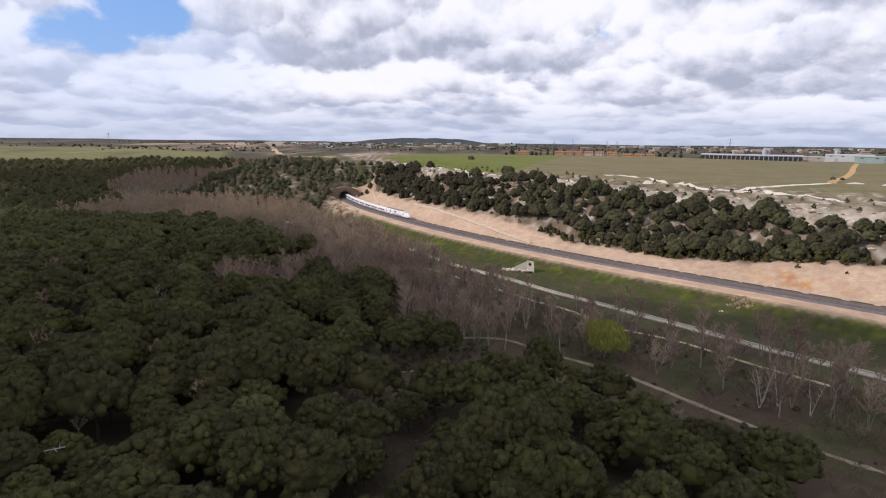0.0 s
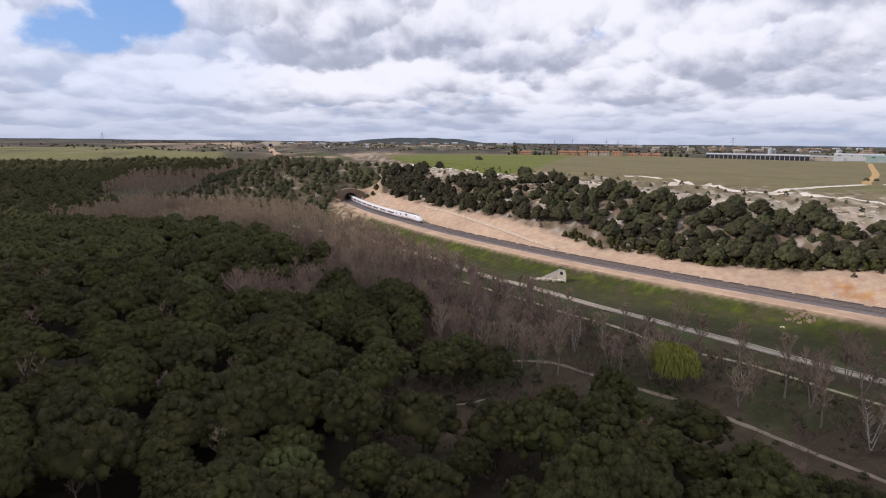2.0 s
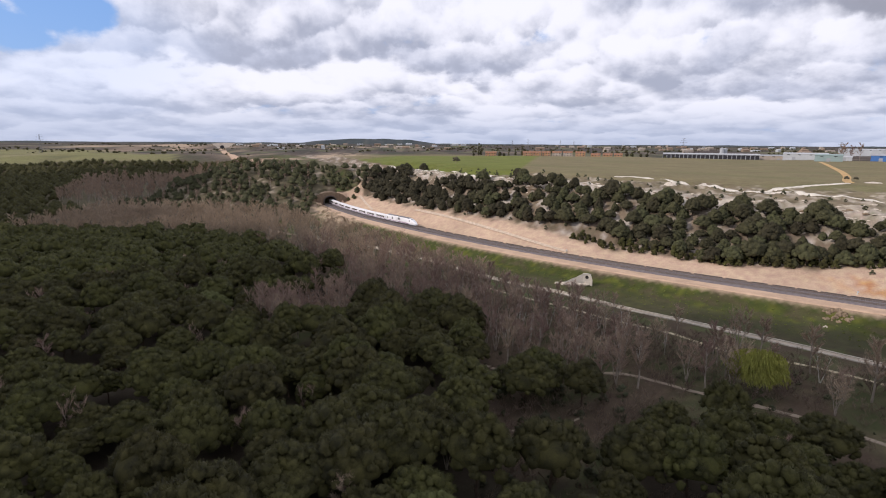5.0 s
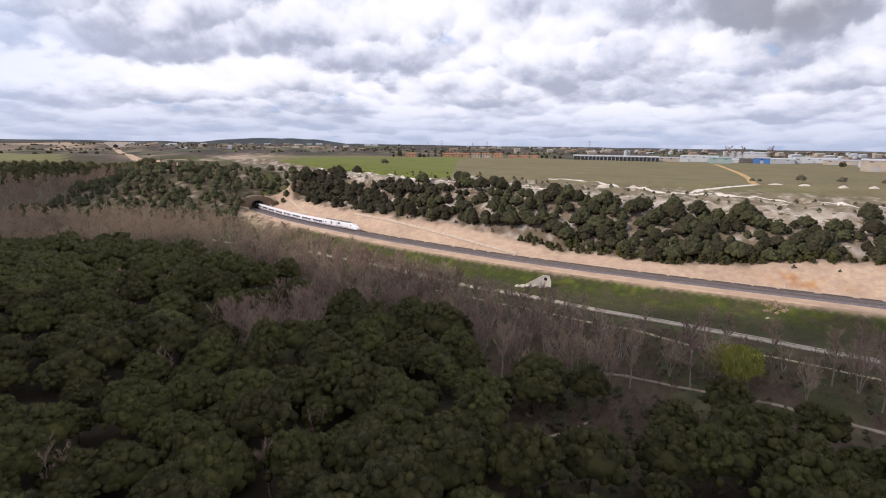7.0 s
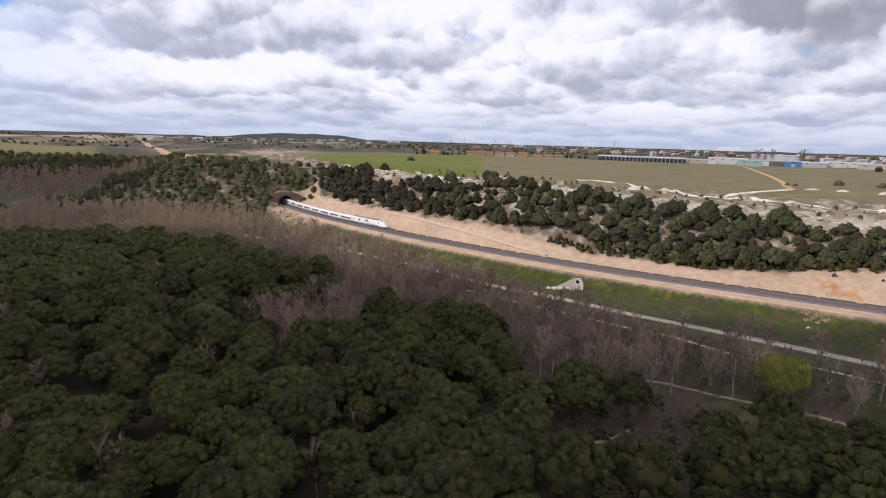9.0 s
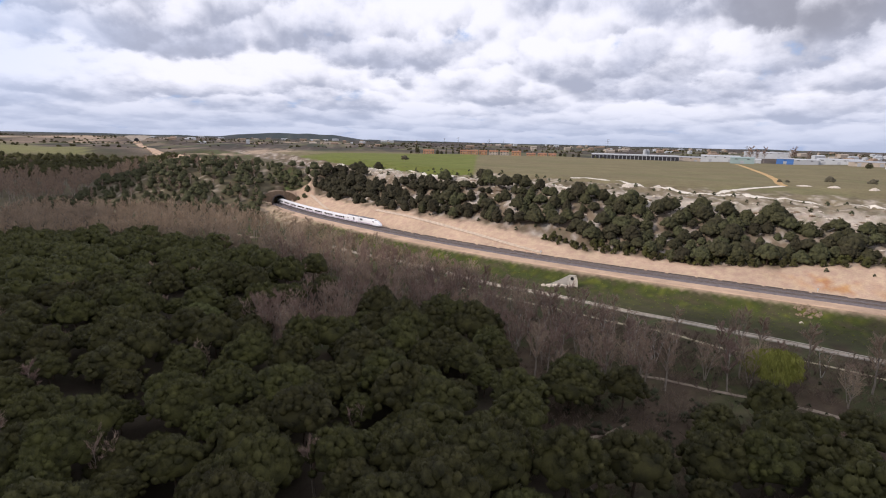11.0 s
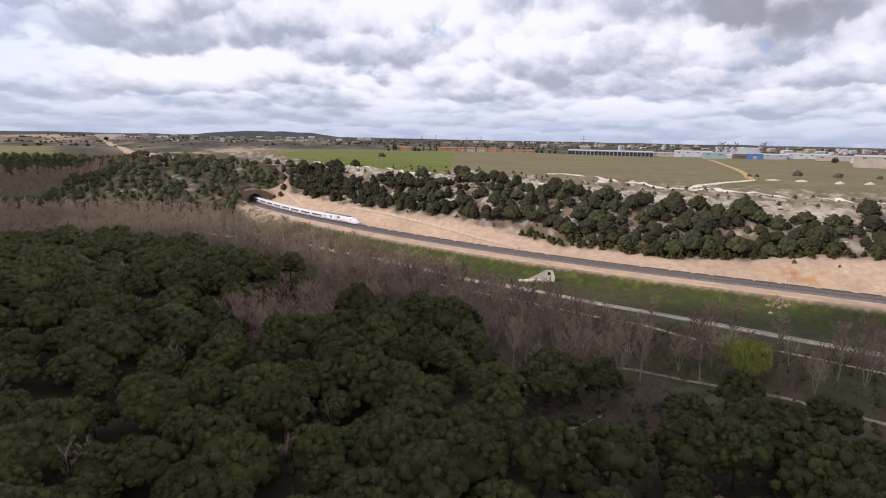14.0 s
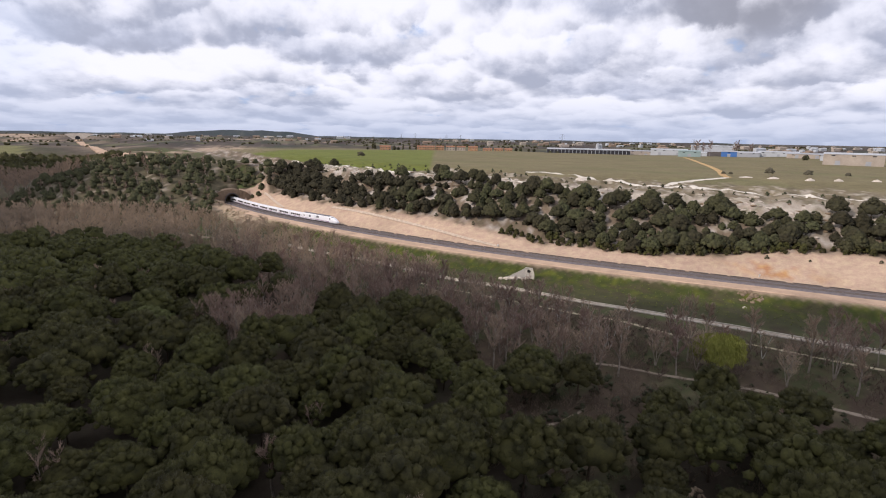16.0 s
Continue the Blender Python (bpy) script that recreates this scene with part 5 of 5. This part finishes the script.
# ---- single trees ----
def strand_crown(name, seed, strands, radius, rise, base, mat):
    """A round, airy crown of thin hanging strands in leaf."""
    r = np.random.RandomState(seed)
    d = r.normal(size=(strands, 3))
    d /= np.linalg.norm(d, axis=1)[:, None]
    d[:, 2] = np.where(d[:, 2] < -0.5, -d[:, 2], d[:, 2])
    lump = 1 + 0.22 * np.sin(d @ np.array([3.1, -2.2, 2.0]) + 1.0) + 0.10 * np.sin(d @ np.array([-4.4, 5.1, 3.0]))
    p = d * (r.uniform(0.25, 1.0, strands) ** 0.5 * lump)[:, None] * (radius, radius, rise) + (0, 0, base)
    fall = r.uniform(0.25, 0.9, (strands, 1))
    out = d * (0.5, 0.5, 0) * fall
    a = r.uniform(0, 6.283, strands)
    e = np.stack([np.cos(a), np.sin(a), r.uniform(-0.5, 0.5, strands)], 1) * r.uniform(0.03, 0.07, (strands, 1))
    mid, tip = p + out * 0.6 - (0, 0, 1) * fall * 0.3, p + out - (0, 0, 1) * fall
    V = np.stack([p - e * 0.6, p + e * 0.6, mid - e, mid + e, tip], 1).reshape(-1, 3)
    F = [f for i in (5 * np.arange(strands)).tolist() for f in ((i, i + 1, i + 3, i + 2), (i + 2, i + 3, i + 4))]
    return mesh_from(name, V, F, mat)


def build_willow():
    kind = make_tree_kind("yellow-green budding willow among bare scrub", "willow tree", "willow", [("trunk", trunk_mesh("willow_trunk", 141, 4.0, 0.25, 2.2, 8, M_STEM)), ("crown", strand_crown("willow_crown", 140, 9000, 3.3, 3.0, 3.5, M_WILLOW))])
    plant(kind, 40.5, 128, 1.5)


build_willow()
ROUND = make_tree_kind("large round-headed pine on the plateau's edge", "pine tree", "round_pine", [
    ("trunk", trunk_mesh("round_pine_trunk", 150, 4.6, 0.3, 2.4, 6, M_BARK)),
    ("crown", umbrella_crown("round_pine_crown", 151, 70, 2200, 2, 4.5, 4.4, 2.8, M_SLOPENEEDLE, 0.34, 0.18, 2.2))])
for x, y, sc in ((22, 364, 1.0), (-46, 470, 1.1), (-22, 452, 0.9), (-10, 440, 0.8), (14, 372, 0.7), (40, 346, 0.8), (56, 330, 0.75), (76, 292, 1.15), (138, 231, 1.15), (186, 196, 1.1), (176, 204, 1.0)):
    plant(ROUND, x, y, sc, group="pines along the rim")
ALMOND = make_tree_kind("small rounded bare tree alone in the green field", "tree", "field_tree", [
    ("trunk", trunk_mesh("field_tree_trunk", 160, 2.2, 0.16, 1.4, 5, M_STEM)),
    ("crown", puff_crown("field_tree_crown", 161, 12, 700, 1, 3.0, 2.6, 2.2, material("grey_green_leaves", (0.098, 0.088, 0.060), 0.9, 0.3, 1.0), 0.7))])
plant(ALMOND, 28, 548, 1.15)
for x, y, sc in ((254, 308, 1.0), (273, 296, 0.85), (226, 318, 0.5), (230, 316, 0.45), (300, 290, 0.6)):
    plant(ALMOND, x, y, sc, group="bushes on the plateau")
BIRCH = None
for k, (x, y, sc) in enumerate(((69, 103, 1.0), (64.5, 102, 0.9), (66.5, 104.5, 1.05), (73, 99, 0.95), (20, 150, 0.8), (24, 147, 0.85), (58, 131, 0.8))):
    if BIRCH is None:
        st, tw = bare_tree_meshes("birch", 170, 9.5, 2.2, 420, material("white_bark", (0.52, 0.49, 0.44), 0.85, 0.25, 0.8), M_TWIG, 2)
        BIRCH = make_tree_kind("slender white-stemmed leafless poplar", "bare tree", "white_poplar", [("trunk", st), ("crown", tw)])
    plant(BIRCH, x, y, sc, group="white poplars")


for x, y in scatter([[(-8, 162), (12, 150), (34, 148), (26, 172), (0, 190)], [(-74, 184), (-58, 172), (-52, 186), (-66, 206)], [(-30, 190), (-14, 168), (-8, 186), (-24, 214)]], 5.2, 71):
    plant(BIRCH, x, y, RNG.uniform(0.6, 0.95), group="white poplars")


def dead_tree():
    """A fallen, bleached pine among the crowns."""
    r = random.Random(31)
    V, F = [], []
    tube(V, F, (-2.6, 0, 0.3), (1.8, 0.4, 1.2), 0.16, 0.09, 6)
    for k in range(9):
        f = 0.25 + 0.08 * k
        a = Vector((-2.6, 0, 0.3)).lerp(Vector((1.8, 0.4, 1.2)), f)
        b = a + Vector((r.uniform(0.1, 1.1), r.uniform(-1.2, 1.2), r.uniform(0.1, 1.0)))
        tube(V, F, a, b, 0.07, 0.025, 4)
    ob = thing("dead_tree", "bleached fallen branches of a dead pine", "dead tree", pose(-57.5, 73.5, ground(-57.5, 73.5) + 4.5))
    part("branch", mesh_from("branch", V, F, M_BLEACHED), ob)


M_BLEACHED = material("bleached_wood", (0.45, 0.43, 0.41), 0.9, 0.2, 0.6)
dead_tree()


def marker_post(x, y):
    ob = thing("marker_post", "short white marker post beside the track", "marker post", pose(x, y, 2.2), "marker posts")
    part("post", box_mesh("post", (-0.12, -0.12, -0.2), (0.12, 0.12, 1.5), M_METALPOST, 0.03), ob)
    part("plate", box_mesh("plate", (-0.35, -0.16, 0.9), (0.35, -0.12, 1.6), M_METALPOST, 0.01), ob)


M_METALPOST = material("white_post_paint", (0.72, 0.71, 0.68), 0.6, 0.08, 1.0)
for u in (222.0, 120.0, 330.0):
    x, y = cut_pt(u, 9.0)
    marker_post(x, y)
rock_heap("tan_rubble", "small heap of tan rubble in the clearing", 1.5, 92.5, 14, 1.6, 0.5, 77, 0.5, TAN_STONES)


def scatter_low():
    """Shrubs on the slope and rim, tufts on the valley floor."""
    def on_slope(x, y):
        u, s = to_track(x, y)
        return (24 < s) & (s < 100) & (u < PORTAL_U)

    plant_all(SHRUBS, scatter([HILL], 8.2, 61, on_slope)[:280], 0.6, 1.5, "slope shrubs")
    verge = [(-58, 378), (-12, 298), (44, 226), (118, 150), (150, 118), (140, 96), (64, 172), (4, 244), (-40, 318)]
    weed = [make_tree_kind("green weed clump", "weeds", "weed", [("leaves", puff_crown("weed_leaves", 120 + k, 5, 60, 1, 0.8, 0.25, 0.1, M_WEED, 0.3))]) for k in range(3)]
    plant_joined("weed_tufts", "yellow-green weeds on the grass bank", "weeds", weed, scatter([verge], 2.0, 62), 0.18, 0.5)
    floor_ = [(-20, 150), (10, 180), (40, 160), (100, 90), (90, 60), (30, 90), (-24, 60), (-26, 120)]
    plant_joined("undergrowth", "low brown and green undergrowth on the valley floor", "undergrowth", SHRUBS[:1] + SCRUB[:3], scatter([floor_], 2.5, 63), 0.3, 0.85)


scatter_low()


# ---- far buildings ----
M_ORANGEWALL = material("orange_render", (0.42, 0.24, 0.13), 0.9, 0.15, 6.0)
M_FADED = material("faded_ochre_render", (0.30, 0.22, 0.16), 0.9, 0.15, 6.0)
M_CREAMWALL = material("cream_render", (0.40, 0.34, 0.28), 0.9, 0.15, 6.0)
M_TILE = material("clay_roof_tiles", (0.30, 0.15, 0.09), 0.9, 0.2, 4.0)
M_METALWHITE = material("white_sheet_metal", (0.44, 0.455, 0.47), 0.6, 0.12, 20.0)
M_METALBLUE = material("blue_sheet_metal", (0.06, 0.16, 0.40), 0.55, 0.12, 20.0)
M_METALTEAL = material("grey_green_sheet_metal", (0.26, 0.34, 0.33), 0.6, 0.12, 20.0)
M_METALGREY = material("grey_sheet_metal", (0.33, 0.34, 0.36), 0.6, 0.12, 20.0)
M_SHADEBAY = material("painted_opening_shade", (0.035, 0.035, 0.04), 0.9, 0.2, 5.0)


def facing(x, y, z=None):
    """A pose whose y axis points from the place towards the valley."""
    d = Vector((-60 - x, 34 - y, 0)).normalized()
    a = Vector((-d.y, d.x, 0))
    return Matrix(((a.x, d.x, 0, x), (a.y, d.y, 0, y), (0, 0, 1, ground(x, y) if z is None else z), (0, 0, 0, 1)))


def gable(w, d, eave, ridge, over=0.5):
    V = [(-w / 2 - over, -d / 2 - over, eave), (w / 2 + over, -d / 2 - over, eave), (w / 2 + over, 0, ridge), (-w / 2 - over, 0, ridge), (-w / 2 - over, d / 2 + over, eave), (w / 2 + over, d / 2 + over, eave)]
    V += [(x, y, z - 0.3) for x, y, z in V]
    F = [(0, 1, 2, 3), (3, 2, 5, 4), (6, 9, 8, 7), (9, 10, 11, 8), (0, 6, 7, 1), (4, 5, 11, 10), (0, 3, 9, 6), (3, 4, 10, 9), (1, 7, 8, 2), (2, 8, 11, 5)]
    return V, F


def house(x, y, w, wall, seed, label, storeys=2):
    ob = thing("house", label, "house", facing(x, y), "houses at the edge of the fields")
    d, e = 9.0, 2.9 * storeys
    V = [(sx * w / 2, sy * d / 2, z) for z in (-1.0, e) for sx, sy in ((-1, -1), (1, -1), (1, 1), (-1, 1))] + [(-w / 2, 0, e + 1.9), (w / 2, 0, e + 1.9)]
    F = [(0, 1, 5, 4), (1, 2, 6, 9, 5), (2, 3, 7, 6), (3, 0, 4, 8, 7)]
    part("wall", mesh_from("house_wall", V, F, wall), ob)
    V, F = gable(w, d, e + 0.05, e + 2.1)
    part("roof", mesh_from("house_roof", V, F, M_TILE), ob, "clay-tiled gable roof")
    r = random.Random(seed)
    n = int(w // 4)
    for st in range(storeys):
        for k in range(n):
            xx = -w / 2 + (k + 0.5) * w / n
            win = part("window", box_mesh("window_frame", (xx - 0.75, d / 2 - 0.05, 0.9 + 2.9 * st), (xx + 0.75, d / 2 + 0.06, 2.4 + 2.9 * st), M_METALWHITE), ob)
            part("pane", box_mesh("pane", (xx - 0.6, d / 2 + 0.05, 1.05 + 2.9 * st), (xx + 0.6, d / 2 + 0.09, 2.25 + 2.9 * st), M_GLASS_DARK), win)
    part("chimney", box_mesh("chimney", (w * 0.2, -1.2, e + 1.2), (w * 0.2 + 0.8, -0.4, e + 3.1), wall), ob)


for k, (x, y, w, wall, st) in enumerate(((138, 952, 18, M_ORANGEWALL, 2), (196, 930, 16, M_ORANGEWALL, 2), (211, 927, 13, M_ORANGEWALL, 2), (226, 925, 13, M_ORANGEWALL, 2), (238, 905, 14, M_CREAMWALL, 2), (254, 898, 14, M_CREAMWALL, 2), (272, 890, 15, M_ORANGEWALL, 2), (292, 876, 14, M_ORANGEWALL, 1), (310, 872, 14, M_ORANGEWALL, 1), (326, 868, 12, M_ORANGEWALL, 1))):
    house(x, y, w, wall, k, "two-storey orange-rendered house with a clay-tiled roof" if wall == M_ORANGEWALL and st == 2 else ("low orange-rendered house with a clay-tiled roof" if st == 1 else "two-storey cream-rendered house with a clay-tiled roof"), st)


def warehouse(x, y, w, d, h, wall, roof, label, bays=0, doors=2):
    ob = thing("warehouse", label, "warehouse", facing(x, y), "industrial estate")
    V = [(sx * w / 2, sy * d / 2, z) for z in (-1.5, h) for sx, sy in ((-1, -1), (1, -1), (1, 1), (-1, 1))] + [(-w / 2, 0, h + 1.4), (w / 2, 0, h + 1.4)]
    part("wall", mesh_from("warehouse_wall", V, [(0, 1, 5, 4), (1, 2, 6, 9, 5), (2, 3, 7, 6), (3, 0, 4, 8, 7)], wall), ob)
    V, F = gable(w, d, h + 0.05, h + 1.6, 0.4)
    part("roof", mesh_from("warehouse_roof", V, F, roof), ob)
    for k in range(doors):
        xx = -w / 2 + (k + 0.5) * w / max(doors, 1)
        part("door", box_mesh("door", (xx - 2.2, d / 2 - 0.1, -0.5), (xx + 2.2, d / 2 + 0.08, min(4.5, h - 1)), M_METALGREY), ob)
    # bays are near-black panels on a closed wall, painting the shade inside
    for k in range(bays):
        xx = -w / 2 + (k + 0.5) * w / bays
        part("bay", box_mesh("bay", (xx - 0.42 * w / bays, d / 2 - 0.1, 0.2), (xx + 0.42 * w / bays, d / 2 + 0.1, h - 1.2), M_SHADEBAY), ob, "bay panel painted shade-dark")
    for k in range(int(w // 14)):
        xx = -w / 2 + (k + 0.5) * w / int(w // 14)
        part("window", box_mesh("window", (xx - 1.6, d / 2 - 0.05, h - 1.9), (xx + 1.6, d / 2 + 0.07, h - 1.0), M_GLASS_DARK), ob)


warehouse(520, 936, 150, 24, 8.5, M_METALGREY, M_METALWHITE, "long shed with bays painted shade-dark and a pale roof", bays=22, doors=0)
warehouse(612, 913, 62, 26, 9, M_CREAMWALL, M_METALGREY, "beige warehouse with a grey roof")
warehouse(583, 793, 56, 26, 9, M_METALWHITE, M_METALWHITE, "white sheet-metal warehouse with grey doors")
warehouse(537, 695, 30, 18, 8, M_METALTEAL, M_METALTEAL, "grey-green sheet-metal warehouse with one door", doors=1)
warehouse(590, 730, 18, 14, 5, M_METALWHITE, M_METALWHITE, "small white sheet-metal store", doors=1)
warehouse(636, 720, 22, 16, 8, M_METALBLUE, M_METALGREY, "blue sheet-metal warehouse with a grey roof", doors=1)
warehouse(715, 772, 55, 30, 9, M_METALGREY, M_METALWHITE, "grey warehouse with a pale roof")
warehouse(775, 752, 60, 30, 8, M_METALWHITE, M_METALWHITE, "wide white warehouse with a pale roof", doors=3)
warehouse(700, 640, 50, 24, 6, M_CREAMWALL, M_METALGREY, "low beige warehouse with grey roof")
warehouse(596, 527, 12, 12, 8, M_METALBLUE, M_METALBLUE, "bright blue shed end", doors=1)
warehouse(640, 545, 44, 20, 7, M_METALWHITE, M_METALGREY, "white warehouse with a grey roof")
warehouse(508, 436, 50, 18, 11, M_CREAMWALL, M_METALWHITE, "large cream warehouse close to the stubble field")
warehouse(560, 400, 40, 24, 9, M_METALWHITE, M_METALWHITE, "white warehouse with sliding doors")
warehouse(860, 800, 70, 30, 9, M_METALWHITE, M_METALGREY, "distant white warehouse with grey roof")
warehouse(930, 1060, 90, 30, 12, M_METALWHITE, M_METALWHITE, "distant long white warehouse")


def silo(x, y):
    ob = thing("silo", "tall white grain silo above the sheds", "silo", facing(x, y))
    bm = bmesh.new()
    bmesh.ops.create_cone(bm, segments=14, radius1=3.6, radius2=3.6, depth=19, cap_ends=True, matrix=Matrix.Translation((0, 0, 9)))
    part("drum", bm_mesh("drum", bm, M_METALWHITE), ob)
    bm = bmesh.new()
    bmesh.ops.create_cone(bm, segments=14, radius1=3.8, radius2=0.6, depth=2.2, cap_ends=True, matrix=Matrix.Translation((0, 0, 19.6)))
    part("cap", bm_mesh("cap", bm, M_METALGREY), ob)


silo(560, 965)
silo(568, 968)


def pylon(x, y, h, label="grey lattice power pylon"):
    ob = thing("power_pylon", label, "pylon", facing(x, y), "power pylons")
    V, F = [], []
    for sx in (-1, 1):
        for sy in (-1, 1):
            tube(V, F, (sx * h * 0.075, sy * h * 0.075, -1), (sx * 0.35, sy * 0.35, h), 0.28, 0.16, 4)
    for k in range(6):
        z0, z1 = h * k / 6, h * (k + 1) / 6
        r0, r1 = h * 0.075 * (1 - k / 6) + 0.35 * k / 6, h * 0.075 * (1 - (k + 1) / 6) + 0.35 * (k + 1) / 6
        for sx in (-1, 1):
            tube(V, F, (sx * r0, r0, z0), (-sx * r1, r1, z1), 0.14, 0.14, 3)
            tube(V, F, (r0, sx * r0, z0), (r1, -sx * r1, z1), 0.14, 0.14, 3)
    part("mast", mesh_from("mast", V, F, M_GREY), ob)
    for z, w in ((h * 0.74, 0.2), (h * 0.86, 0.16), (h * 0.97, 0.1)):
        V, F = [], []
        tube(V, F, (-h * w, 0, z), (h * w, 0, z), 0.2, 0.2, 4)
        part("arm", mesh_from("arm", V, F, M_GREY), ob)


for x, y, h in ((640, 1240, 38), (470, 1500, 34), (300, 1500, 30), (-690, 1150, 34), (820, 1000, 30), (420, 1800, 34), (560, 1900, 34)):
    pylon(x, y, h)


def far_trees():
    cyp = make_tree_kind("tall dark cypress beside the houses", "cypress tree", "cypress", [
        ("trunk", trunk_mesh("cypress_trunk", 190, 1.5, 0.2, 0.3, 3, M_BARK)),
        ("crown", puff_crown("cypress_crown", 191, 14, 260, 1, 1.7, 11.5, 1.5, M_NEEDLE, 0.9, cone=1.0))])
    for x, y, sc in ((118, 955, 1.7), (122, 958, 1.3), (166, 940, 1.1), (177, 938, 1.25), (187, 934, 1.35), (191, 936, 1.3)):
        plant(cyp, x, y, sc, group="cypresses by the houses")
    for x, y, sc in ((152, 945, 1.3), (160, 950, 1.0), (110, 962, 0.8), (340, 868, 1.0), (350, 872, 1.2), (362, 866, 0.9), (374, 870, 1.0), (596, 560, 1.1), (608, 566, 1.0), (648, 720, 1.0), (410, 880, 0.8), (430, 890, 0.8)):
        plant(SLOPE_PINES[0], x, y, sc, group="trees by the houses")
    for x, y, sc in ((735, 900, 2.2), (745, 905, 2.5), (752, 898, 2.1), (770, 900, 2.4), (810, 880, 2.0), (822, 884, 2.4), (840, 870, 1.9)):
        plant(BARE[0], x, y, sc, group="tall poplars by the sheds")
    r = random.Random(77)
    clumps = []
    for k in range(300):
        a, d = radians(r.uniform(-42, 62)), r.uniform(1150, 3600)
        x, y = -60 + d * math.sin(a), 34 + d * math.cos(a)
        if r.random() < 0.5:
            lean = r.uniform(-0.4, 0.4)
            for j in range(r.randint(6, 22)):
                q = r.uniform(-90, 90)
                clumps.append((x + q, y + lean * q + r.uniform(-9, 9)))
        else:
            clumps.append((x, y))
    plant_joined("hedgerow_trees", "scattered distant trees and hedgerows on the plain", "trees", DISTANT_PINES, clumps, 0.3, 0.75, 2.0)
    towns = thing("far_town", "tiny white and ochre buildings of a distant town", "town", kind="stuff")
    for mat in (M_METALWHITE, M_CREAMWALL, M_FADED):
        V, F = [], []
        for k in range(46):
            a, d = radians(r.choice((r.uniform(-16, 12), r.uniform(16, 60), r.uniform(20, 58), r.uniform(30, 60)))), r.uniform(1500, 3400)
            x, y = -60 + d * math.sin(a), 34 + d * math.cos(a)
            w, dd, h = r.uniform(8, 34), r.uniform(8, 14), r.uniform(4, 9)
            z = ground(x, y)
            i = len(V)
            V += [(x + sx * w / 2, y + sy * dd / 2, z + q) for q in (-2, h) for sx, sy in ((-1, -1), (1, -1), (1, 1), (-1, 1))] + [(x - w / 2, y, z + h + 2), (x + w / 2, y, z + h + 2)]
            F += [tuple(i + j for j in f) for f in ((0, 1, 5, 4), (1, 2, 6, 9, 5), (2, 3, 7, 6), (3, 0, 4, 8, 7), (4, 5, 9, 8), (8, 9, 6, 7))]
        part("buildings", mesh_from("far_buildings", V, F, mat), towns)


far_trees()


# ---- second cutting of the line, far across the side valley ----
lay_path("far_embankment", "bare sandy embankment leading to a second tunnel", "embankment", [(-138, 556), (-162, 605), (-215, 760), (-288, 988), (-380, 1260), (-462, 1520)], 7.0, M_SAND, edge=0.8, wob=1.5)


def far_portal():
    ob = thing("far_portal", "pale distant cutting with a tunnel mouth painted shade-dark", "tunnel portal", facing(-470, 1545, ground(-470, 1545) - 1), kind="structure")
    V = [(-10, 6, 0), (10, 6, 0), (34, -14, 12.5), (16, -16, 13.5), (-13, -16, 13), (-26, -14, 11)]
    part("cut_face", mesh_from("cut_face", V, [(0, 1, 2, 3, 4, 5)], M_FARCUT), ob, "pale cut face")
    # a flat near-black face fills the arch; its inner shade is painted
    V = [Vector((y * 1.0, 5.2 + dy, z * 0.95)) for dy in (1.6, -2.0) for y, z in arch(5.0, 2.5)]
    n = len(V) // 2
    part("mouth", mesh_from("mouth", V, [tuple(range(n))] + [(j, j + 1, n + j + 1, n + j) for j in range(n - 1)], M_SHADEBAY), ob, "tunnel mouth painted shade-dark")


M_FARCUT = material("pale_cut_marl", (0.34, 0.29, 0.24), 0.95, 0.25, 12.0)
far_portal()


# ---- unseen cloud placed up-sun to shade wood and valley ----
def build_cloud():
    r = random.Random(3)
    V, F = [], []
    U, T = ICO[2]
    alt = 620.0
    off = SUN_FROM * (alt / SUN_FROM.z)
    # each lump is added up-sun of ground that should lie in shade
    for cx, cy, rad in ((-200, 60, 120), (-110, 110, 110), (-30, 40, 100), (-200, 220, 95), (-122, 205, 66), (-20, 120, 55), (40, 50, 70), (-290, 120, 110), (-90, -60, 130), (60, -40, 90), (-240, 368, 48), (-300, 430, 75), (-262, 492, 60), (-285, 640, 85), (-345, 750, 85), (-300, 530, 85), (-400, 620, 130), (92, 92, 48), (56, 118, 36), (125, 55, 65), (20, 150, 30), (60, 132, 32), (100, 108, 40)):
        for k in range(4):
            c = Vector((cx + r.uniform(-0.3, 0.3) * rad, cy + r.uniform(-0.3, 0.3) * rad, alt + r.uniform(0, 40))) + Vector((off.x, off.y, 0))
            s = rad * r.uniform(0.6, 0.9)
            i0 = len(V)
            V += [c + Vector((v[0] * s, v[1] * s, v[2] * s * 0.35)) for v in U]
            F += [[i0 + j for j in f] for f in T]
    tagged(new("cumulus_cloud", mesh_from("cumulus_cloud", V, F, M_CLOUD, True)), "unseen white cumulus cloud placed to shade the pine wood", "cloud", kind="structure")


build_cloud()
